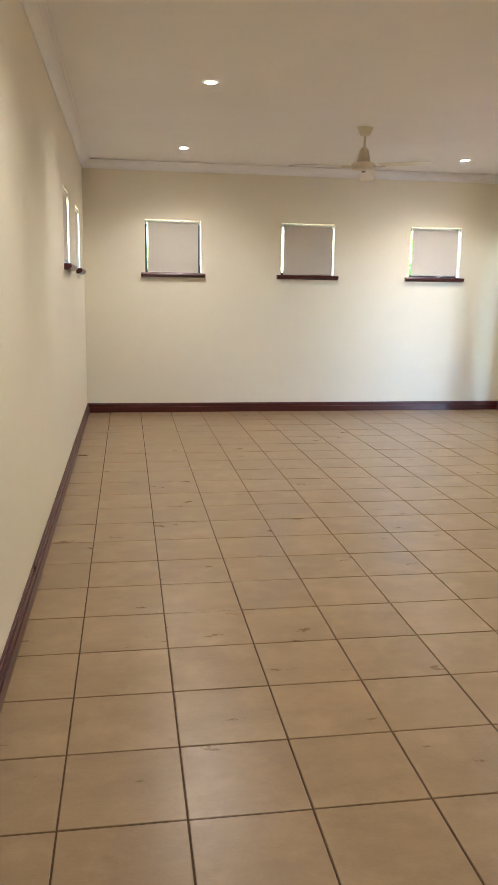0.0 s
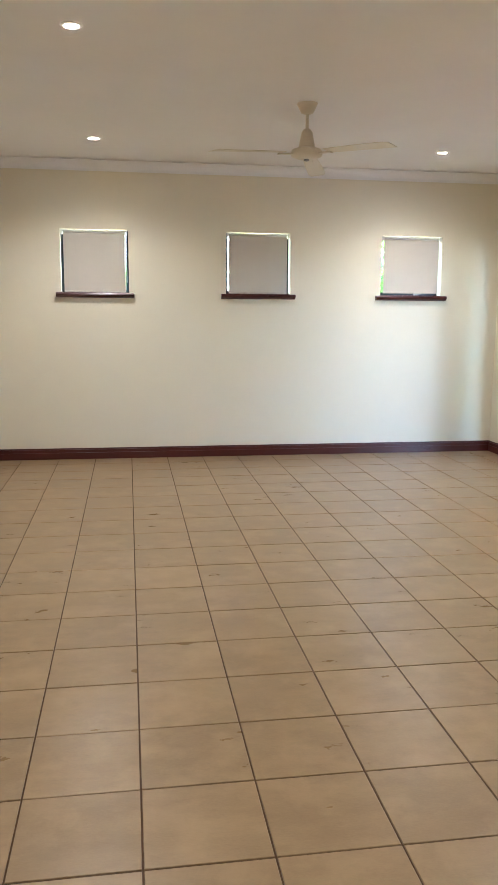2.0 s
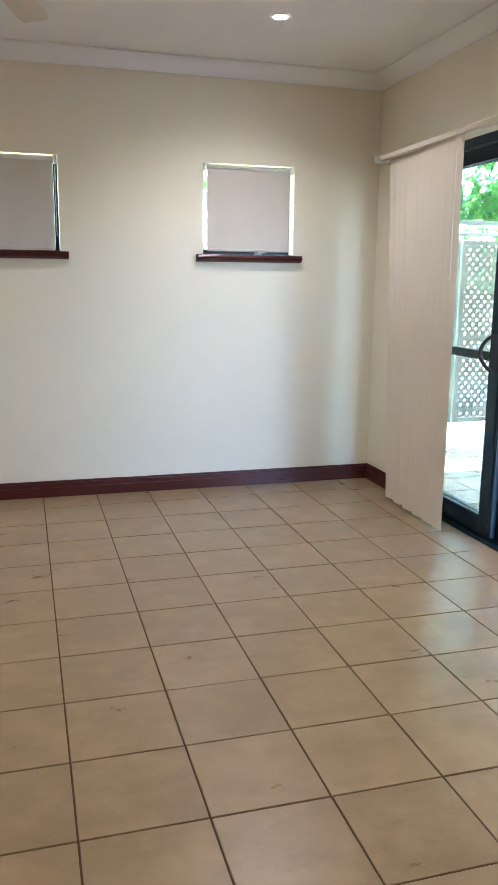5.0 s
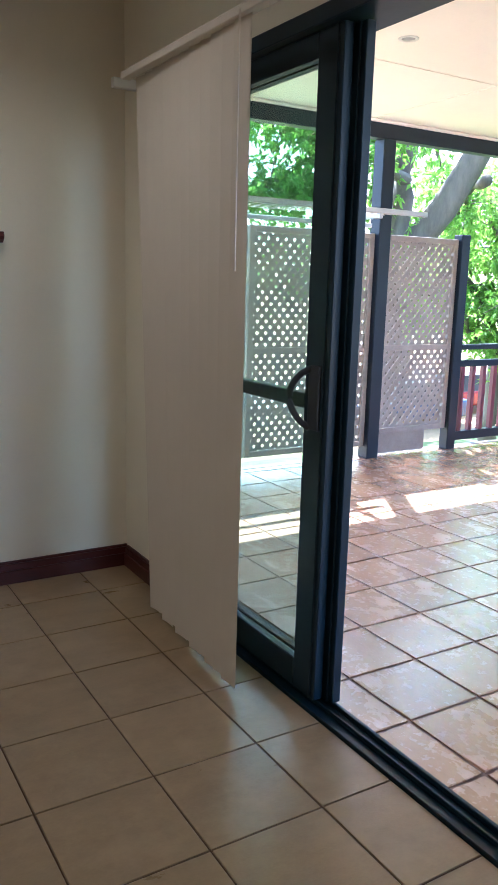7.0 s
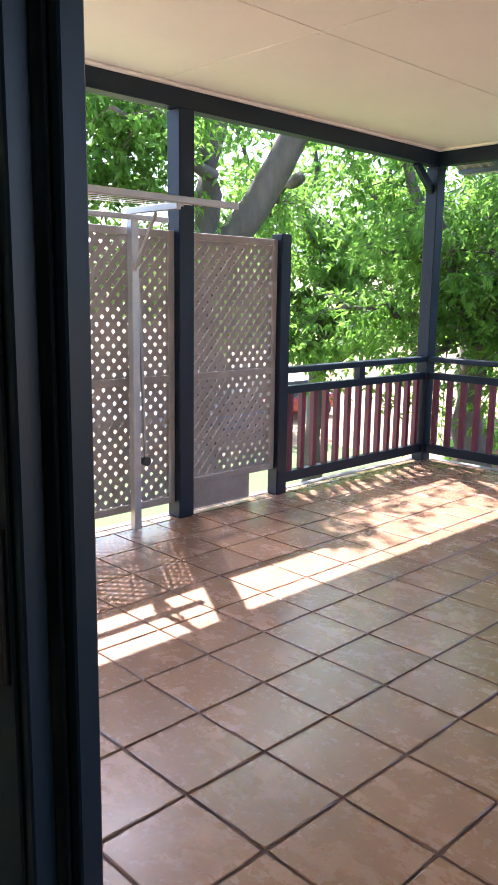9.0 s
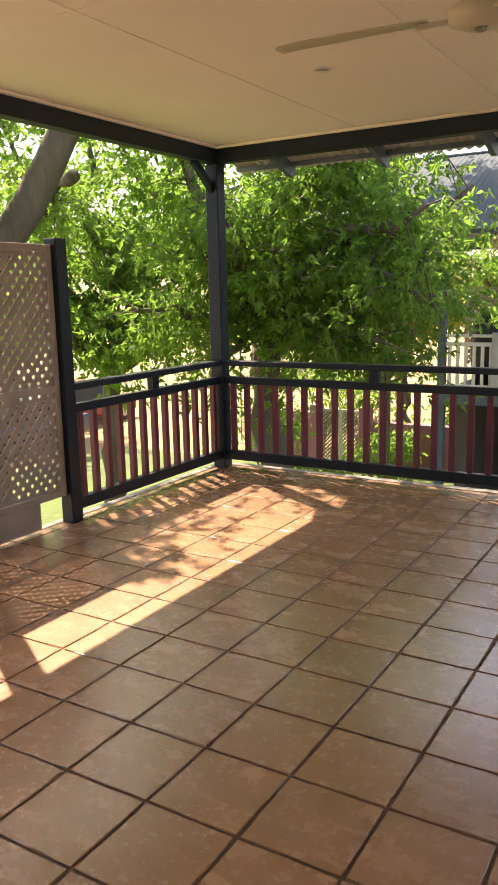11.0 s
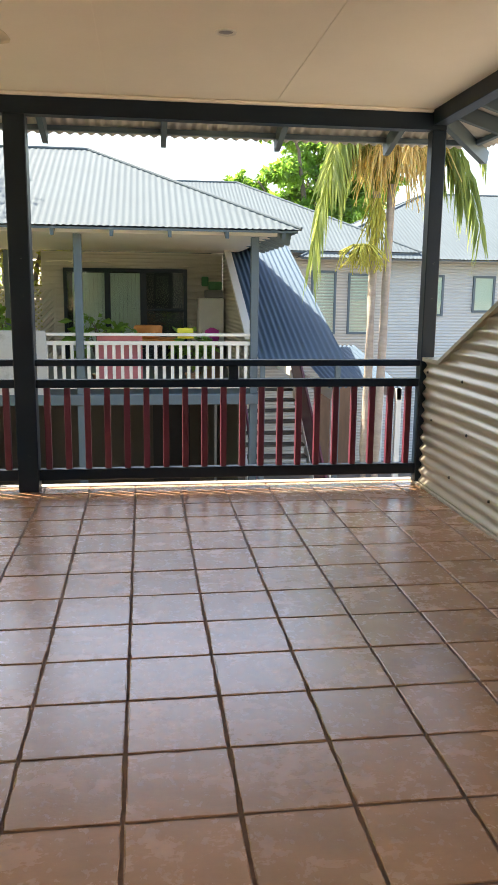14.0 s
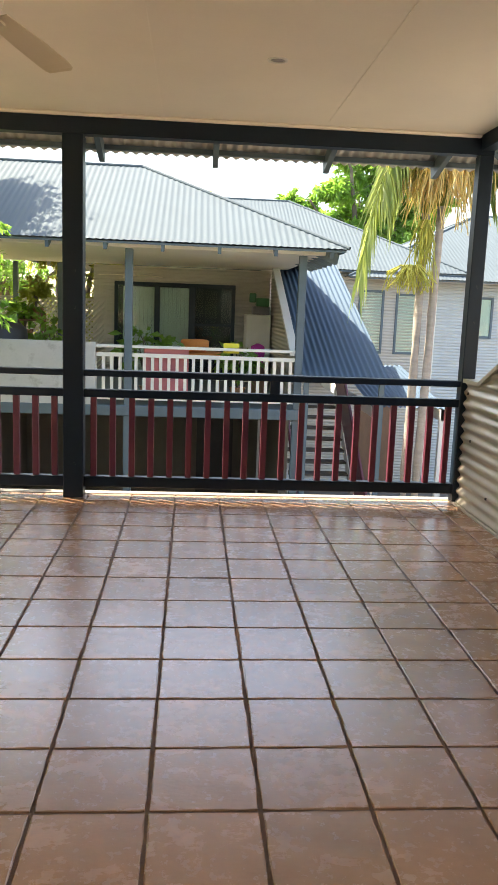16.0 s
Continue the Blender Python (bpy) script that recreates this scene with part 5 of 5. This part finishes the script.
def far_tree(at, height, radius, seed, label, mat, name="background_tree", leaf=4, size=0.24):
    x, y, z = at
    top = (x, y, z + height * 0.45)
    r = random.Random(seed)
    limbs = []
    for k in range(9):
        a = 2 * math.pi * k / 9 + r.uniform(-0.3, 0.3)
        limbs.append((top, (x + radius * math.cos(a) * r.uniform(0.5, 0.9), y + radius * math.sin(a) * r.uniform(0.5, 0.9), z + height * r.uniform(0.5, 0.95)), 0.16, 0.04))
    limbs.append((top, (x, y, z + height * 0.95), 0.18, 0.04))
    tree(name, at, top, 0.24, limbs, label, seed, None, 0.2, radius * 0.45, 26, leaf, mat, size)


far_tree((36, -2.6, GZ), 11.2, 4.0, 5, "tall green tree behind the roofs", M_LEAF, leaf=9, size=0.3)
far_tree((38, 4.5, GZ), 9.0, 3.4, 6, "green tree behind the roofs", M_LEAF2)
far_tree((26.8, 8.0, GZ), 6.2, 2.4, 7, "pale green tree behind the neighbouring verandah", M_LEAF2)
far_tree((27, 12.5, GZ), 6.5, 3.0, 8, "pale green tree behind the neighbouring verandah", M_LEAF2)
far_tree((22, 24, GZ), 7.0, 3.6, 9, "green street tree beside the road", M_LEAF)
far_tree((10, 22, GZ), 8.0, 4.0, 10, "green street tree across the lawn", M_LEAF)
far_tree((30, 19, GZ), 7.0, 3.4, 12, "green tree beyond the pink wall", M_LEAF)
far_tree((18, 40, GZ), 9.0, 5.0, 13, "green tree across the road", M_LEAF)
far_tree((34, 38, GZ), 9.0, 5.0, 14, "green tree across the road", M_LEAF)
far_tree((0, 24, GZ), 8.0, 4.0, 15, "green tree behind the house", M_LEAF)
far_tree((44, 26, GZ), 9.0, 5.0, 17, "green tree far across the grass", M_LEAF)
far_tree((46, 14, GZ), 8.0, 4.5, 18, "green tree far across the grass", M_LEAF)
far_tree((40, -16, GZ), 9.0, 4.0, 19, "green tree behind the farther roof", M_LEAF)
far_tree((-5, 12, GZ), 7.5, 3.0, 20, "green tree outside the small windows", M_LEAF)


def strings(t, rng, at, spread, drop, count, mat, label, name):
    """A cluster of thin arching strings that hang from one stalk."""
    bm = bmesh.new()
    p0 = Vector(at)
    for k in range(count):
        a = rng.uniform(0, 2 * math.pi)
        rr, dz = spread * rng.uniform(0.15, 1.0), drop * rng.uniform(0.25, 1.0)
        d = Vector((math.cos(a) * rr, math.sin(a) * rr, 0))
        pts = [p0, p0 + d * 0.5 + Vector((0, 0, 0.38 * spread)), p0 + d * 0.95 + Vector((rng.normal() * 0.04, rng.normal() * 0.04, 0.2 * spread - dz * 0.35)), p0 + d * 1.12 + Vector((rng.normal() * 0.07, rng.normal() * 0.07, -dz * 0.9))]
        path_tube(bm, pts, [0.006, 0.008, 0.008, 0.006], 4)
    tagged(part(name, bm, mat, t, label), kind="stuff")


def palm(base, trunks, crown, fronds, label):
    t = thing("palm_tree", base, label, "palm")
    rng = np.random.default_rng(4)
    for a, b in trunks:
        bm = bmesh.new()
        path_tube(bm, bend(a, b, 3, 8, 0.006), taper(0.07, 0.055, 9), 12)
        part("trunk", bm, M_PALMB, t, "pale ringed trunk", True)
        bm = bmesh.new()
        path_tube(bm, [b, (b[0], b[1], b[2] + 0.3), (b[0], b[1], b[2] + 0.7)], [0.062, 0.075, 0.03], 10)
        part("crownshaft", bm, M_FROND, t, "smooth green crownshaft", True)
    x, y, z = crown
    for a, out, lift, drop, dz in fronds:
        rib = []
        for j in range(15):
            s = j / 14
            h = out * (s - 0.25 * s * s) / 0.75
            rib.append(Vector((x + math.cos(a) * h, y + math.sin(a) * h, z + dz + lift * math.sin(s * 2.0) - drop * s ** 2.2)))
        bm = bmesh.new()
        path_tube(bm, rib, taper(0.022, 0.005, 15), 5)
        f = part("frond", bm, M_FROND, t, "", True)
        lc, ld = [], []
        for j in range(2, 15):
            for m in range(6):
                p = rib[j - 1].lerp(rib[j], m / 6)
                d = (rib[j] - rib[j - 1]).normalized()
                sd = d.cross(Vector((0, 0, 1)))
                sd = sd.normalized() if sd.length > 0.05 else Vector((math.sin(a), -math.cos(a), 0))
                for sg in (-1, 1):
                    lc.append(list(p))
                    ld.append(list(sd * sg * 0.6 + d * 0.5 + Vector((0, 0, -0.75 + rng.normal() * 0.2))))
        ob = new("leaflet_mass", leaf_mesh("leaflet_mass", np.array(lc), np.array(ld), 0.5, 0.026, M_FROND, rng, 0.35))
        hang(ob, f)
        tagged(ob, kind="stuff")
    strings(t, rng, (x - 0.1, y + 0.12, z - 0.2), 0.62, 0.6, 170, M_SEED, "hanging straw-coloured fruit strings", "fruit_spray")
    strings(t, rng, (x - 0.15, y - 0.08, z - 0.3), 0.55, 0.85, 130, M_SEED, "hanging straw-coloured fruit strings", "fruit_spray")
    strings(t, rng, (x, y - 0.25, z - 0.22), 0.66, 0.6, 130, M_SEED, "hanging straw-coloured fruit strings", "fruit_spray")
    strings(t, rng, (x - 0.1, y + 0.32, z - 1.62), 0.3, 0.32, 110, M_FLOWER, "yellow flower strings", "flower_spray")
    strings(t, rng, (x - 0.1, y + 0.16, z - 0.95), 0.13, 0.95, 70, M_FLOWER, "yellow flower strings", "flower_spray")
    return t


palm((15.1, 1.02, GZ), [((15.1, 1.16, GZ), (15.12, 1.1, 2.75)), ((15.1, 1.0, GZ), (15.1, 0.9, 2.85))], (15.1, 0.98, 3.55),
     [(1.72, 1.05, 0.45, 2.05, 0), (1.5, 0.95, 0.5, 1.75, 0), (-1.62, 1.1, 0.5, 1.3, 0), (2.2, 1.15, 0.6, 1.1, 0), (1.25, 0.6, 0.5, 1.2, 0), (1.98, 0.75, 0.6, 0.9, 0.1), (-1.5, 1.45, 0.5, 1.75, 0), (-1.2, 0.9, 0.6, 1.1, 0.1), (-1.95, 1.25, 0.7, 0.9, 0.15),
      (0.2, 0.9, 0.6, 0.9, 0), (2.7, 0.9, 0.8, 0.5, 0.2), (-2.7, 0.8, 0.9, 0.5, 0.2)],
     "palm with pale ringed trunks, drooping fronds and orange fruit strings")


def pot_plant(x, y, z, h, seed, label, mat=None):
    p = thing("pot_plant", (x, y, z), label, "plant", "pot plants")
    bm = bmesh.new()
    lathe(bm, x, y, [(0.10, z), (0.14, z + 0.2), (0.15, z + 0.22), (0.13, z + 0.22)], 12)
    part("pot", bm, M_TERRA, p, "", True)
    rng = np.random.default_rng(seed)
    st = bmesh.new()
    cs, ds = [], []
    for k in range(9):
        a, ln = rng.uniform(0, 6.28), rng.uniform(0.3, 0.6) * h
        e = Vector((x + math.cos(a) * ln * 0.6, y + math.sin(a) * ln * 0.6, z + 0.2 + h * rng.uniform(0.5, 1)))
        path_tube(st, [(x, y, z + 0.2), ((x + e.x) / 2, (y + e.y) / 2, z + 0.2 + (e.z - z) * 0.7), e], [0.012, 0.009, 0.005], 5)
        for j in range(12):
            cs.append([e.x + rng.normal() * 0.07, e.y + rng.normal() * 0.07, e.z + rng.normal() * 0.08])
            ds.append([math.cos(a) + rng.normal() * 0.7, math.sin(a) + rng.normal() * 0.7, rng.normal() * 0.5])
    part("stems", st, M_BARK, p)
    ob = new("leaves", leaf_mesh("leaves", np.array(cs), np.array(ds), 0.22, 0.05, mat or M_LEAF, rng))
    hang(ob, p)
    tagged(ob, kind="stuff")


pot_plant(17.6, 5.0, NZ, 0.9, 31, "leafy pot plant behind the neighbouring railing")
pot_plant(17.5, 4.6, NZ, 0.75, 32, "leafy pot plant behind the neighbouring railing")
pot_plant(17.8, 3.45, NZ, 0.7, 33, "leafy pot plant behind the neighbouring railing")
pot_plant(19.2, 7.15, NZ + 1.23, 0.45, 34, "dry pot plant on the plant stand", M_LEAF2)
pot_plant(19.2, 7.35, NZ + 0.83, 0.4, 36, "leafy pot plant on the plant stand")
pot_plant(17.6, 6.5, NZ, 1.0, 35, "leafy pot plant at the verandah end")


def shrub(x, y, z, h, seed, label):
    p = thing("shrub", (x, y, z), label, "shrub", "garden shrubs")
    rng = np.random.default_rng(seed)
    n = 900
    bm = bmesh.new()
    cs = []
    for k in range(14):
        a, l = rng.uniform(0, 6.28), rng.uniform(0.3, 0.6) * h
        e = (x + math.cos(a) * l, y + math.sin(a) * l, z + h * rng.uniform(0.5, 1))
        path_tube(bm, [(x, y, z), ((x + e[0]) / 2, (y + e[1]) / 2, z + h * 0.5), e], [0.02, 0.014, 0.006], 5)
        cs.append(np.array(e) + rng.normal(size=(n // 14, 3)) * h * 0.16)
    cs = np.concatenate(cs)
    part("stems", bm, M_BARK, p)
    ob = new("leaves", leaf_mesh("leaves", cs, rng.normal(size=cs.shape), 0.16, 0.04, M_LEAF, rng))
    hang(ob, p)
    tagged(ob, kind="stuff")


for k, (x, y, h) in enumerate(((16.5, 9.4, 1.1), (17.5, 10.6, 1.0), (20.5, 13.6, 1.6), (21.2, 10.8, 1.1), (23.6, 12.3, 2.2), (24.4, 14.0, 2.6), (15.3, 10.6, 0.9), (12.6, 9.0, 1.6), (24.0, 9.6, 1.6))):
    shrub(x, y, GZ, h, 40 + k, "leafy green shrub in the garden bed")

# street pole and parked car
bm = bmesh.new()
tube(bm, (20.4, 10.5, GZ), (20.4, 10.5, 1.6), 0.14, 0.12, n=12)
solid("street_pole", bm, M_PALMB, "pale grey pole beyond the drive", "pole", smooth=True)


def car(x, y, z, mat, label):
    c = thing("parked_car", (x, y, z), label, "car")
    bm = boxes((x - 2.1, y - 0.85, z + 0.3, x + 2.1, y + 0.85, z + 0.85), bevel=0.1, seg=3)
    part("body", bm, mat, c, "", True)
    cab = bmesh.new()
    b0 = [(x - 1.4, y - 0.8, z + 0.84), (x + 1.2, y - 0.8, z + 0.84), (x + 1.2, y + 0.8, z + 0.84), (x - 1.4, y + 0.8, z + 0.84)]
    t0 = [(x - 0.9, y - 0.65, z + 1.4), (x + 0.6, y - 0.65, z + 1.4), (x + 0.6, y + 0.65, z + 1.4), (x - 0.9, y + 0.65, z + 1.4)]
    vs = [cab.verts.new(p) for p in b0 + t0]
    for f in ((4, 5, 6, 7), (0, 1, 5, 4), (1, 2, 6, 5), (2, 3, 7, 6), (3, 0, 4, 7)):
        cab.faces.new([vs[i] for i in f])
    part("cabin", cab, M_DARK, c, "dark glazed cabin")
    for dx in (-1.3, 1.3):
        for dy in (-0.8, 0.8):
            w = bmesh.new()
            tube(w, (x + dx, y + dy - 0.1, z + 0.32), (x + dx, y + dy + 0.1, z + 0.32), 0.32, n=16)
            wheel = part("wheel", w, M_DARK, c)
            r = bmesh.new()
            tube(r, (x + dx, y + dy - 0.11, z + 0.32), (x + dx, y + dy + 0.11, z + 0.32), 0.18, n=12)
            part("rim", r, M_STEEL, wheel)


car(20.5, 22.0, GZ, material("blue_car_paint", (0.05, 0.08, 0.16), 0.25, 0.05, 2, 30, 0.0), "parked dark blue car by the road")
car(24.8, 23.6, GZ, material("red_car_paint", (0.30, 0.03, 0.03), 0.25, 0.05, 2, 30, 0.0), "parked red car by the road")

# television aerial
an = thing("aerial", (27.6, -7.2, 3.9), "thin television aerial on the farther roof", "aerial")
bm = bmesh.new()
tube(bm, (27.6, -7.2, 3.6), (27.6, -7.2, 5.3), 0.02, n=6)
part("mast", bm, M_STEEL, an)
for z, h in ((5.2, 0.5), (5.0, 0.4), (4.8, 0.3)):
    bm = bmesh.new()
    tube(bm, (27.6, -7.2 - h, z), (27.6, -7.2 + h, z), 0.012, n=5)
    part("element", bm, M_STEEL, an)

# ---- tiled floors ----
floor = solid("floor", boxes((XL - 0.16, YB - 0.16, -0.12, XR + 0.0, YF + 0.16, -0.004)), M_GROUT, "beige ceramic tiles with thin brown grout", "floor", "structure")
vfloor = solid("verandah_floor", boxes((XR + 0.106, VY0 - 0.02, -0.0118, VX + 0.06, VY1 + 0.04, -0.006)), M_TGROUT, "terracotta quarry tiles with wide dark mortar joints", "floor", "structure")
tile_shapes = {}


def tile_mesh(w, d, edge, mat, wob, kind):
    key = (round(w, 4), round(d, 4), edge, mat.name, wob, kind if wob else 0)
    if key not in tile_shapes:
        r = random.Random(repr(key))
        bm = bmesh.new()
        t = 0.007
        side = 6 if wob else 2
        n = side * 4
        lo = [bm.verts.new((sx * w / 2, sy * d / 2, -t)) for sx, sy in ((-1, -1), (1, -1), (1, 1), (-1, 1))]
        mids = []
        for k in range(4):
            (ax, ay), (bx, by) = ((-1, -1), (1, -1), (1, 1), (-1, 1))[k], ((1, -1), (1, 1), (-1, 1), (-1, -1))[k]
            for q in range(side):
                f = q / side
                x, y = ax + (bx - ax) * f, ay + (by - ay) * f
                mids.append((x * w / 2 + r.uniform(-wob, wob), y * d / 2 + r.uniform(-wob, wob)))
        ring = [bm.verts.new((x, y, -edge)) for x, y in mids]
        kx, ky = 1 - edge * 2.6 / w, 1 - edge * 2.6 / d
        top = [bm.verts.new((x * kx, y * ky, 0)) for x, y in mids]
        for k in range(n):
            bm.faces.new((ring[k], ring[(k + 1) % n], top[(k + 1) % n], top[k]))
        bm.faces.new(top)
        for k in range(4):
            bm.faces.new([lo[k], lo[(k + 1) % 4]] + [ring[(side * k + q) % n] for q in range(side, -1, -1)])
        tile_shapes[key] = finish(bm, "tile", mat)
    return tile_shapes[key]


def lay(floor_ob, x0, x1, y0, y1, ox, oy, pitch, joint, edge, mat, wob, near, lift):
    """Lays tiles on a grid through (ox, oy), cut at the borders; those outside 'near' are joined."""
    kx0, kx1 = math.floor((x0 - ox) / pitch), math.ceil((x1 - ox) / pitch)
    ky0, ky1 = math.floor((y0 - oy) / pitch), math.ceil((y1 - oy) / pitch)
    rest = []
    r = random.Random(77)
    for i in range(kx0, kx1):
        for j in range(ky0, ky1):
            a0, a1 = max(x0, ox + i * pitch + joint / 2), min(x1, ox + (i + 1) * pitch - joint / 2)
            b0, b1 = max(y0, oy + j * pitch + joint / 2), min(y1, oy + (j + 1) * pitch - joint / 2)
            if a1 - a0 < 0.012 or b1 - b0 < 0.012:
                continue
            me = tile_mesh(a1 - a0, b1 - b0, edge, mat, wob, (i * 7 + j * 3) % 9)
            m = Matrix.Translation(((a0 + a1) / 2, (b0 + b1) / 2, lift + r.uniform(-0.0006, 0.0006))) @ Matrix.Rotation(r.uniform(-0.002, 0.002), 4, "Z")
            if near((a0 + a1) / 2, (b0 + b1) / 2):
                ob = new("tile", me)
                ob.parent = floor_ob
                ob.matrix_world = m
            else:
                rest.append((me, m))
    if rest:
        vs, fs = [], []
        for me, m in rest:
            base = len(vs)
            vs += [tuple(m @ v.co) for v in me.vertices]
            fs += [tuple(base + k for k in p.vertices) for p in me.polygons]
        me = bpy.data.meshes.new("tiles")
        me.from_pydata(vs, [], fs)
        me.materials.append(mat)
        ob = new("tiles", me)
        ob.parent = floor_ob
        tagged(ob, kind="stuff")


lay(floor, XL + 0.004, XR - 0.008, YB + 0.004, YF - 0.004, 0.0, 0.0, 0.343, 0.006, 0.0012, M_TILE, 0.0, lambda x, y: -0.4 < y < 6.7, 0.0)
lay(vfloor, XR + 0.112, VX + 0.055, VY0 - 0.01, VY1 + 0.035, 5.897, 5.942, 0.3184, 0.013, 0.0016, M_TERRA, 0.0028, lambda x, y: True, 0.0)
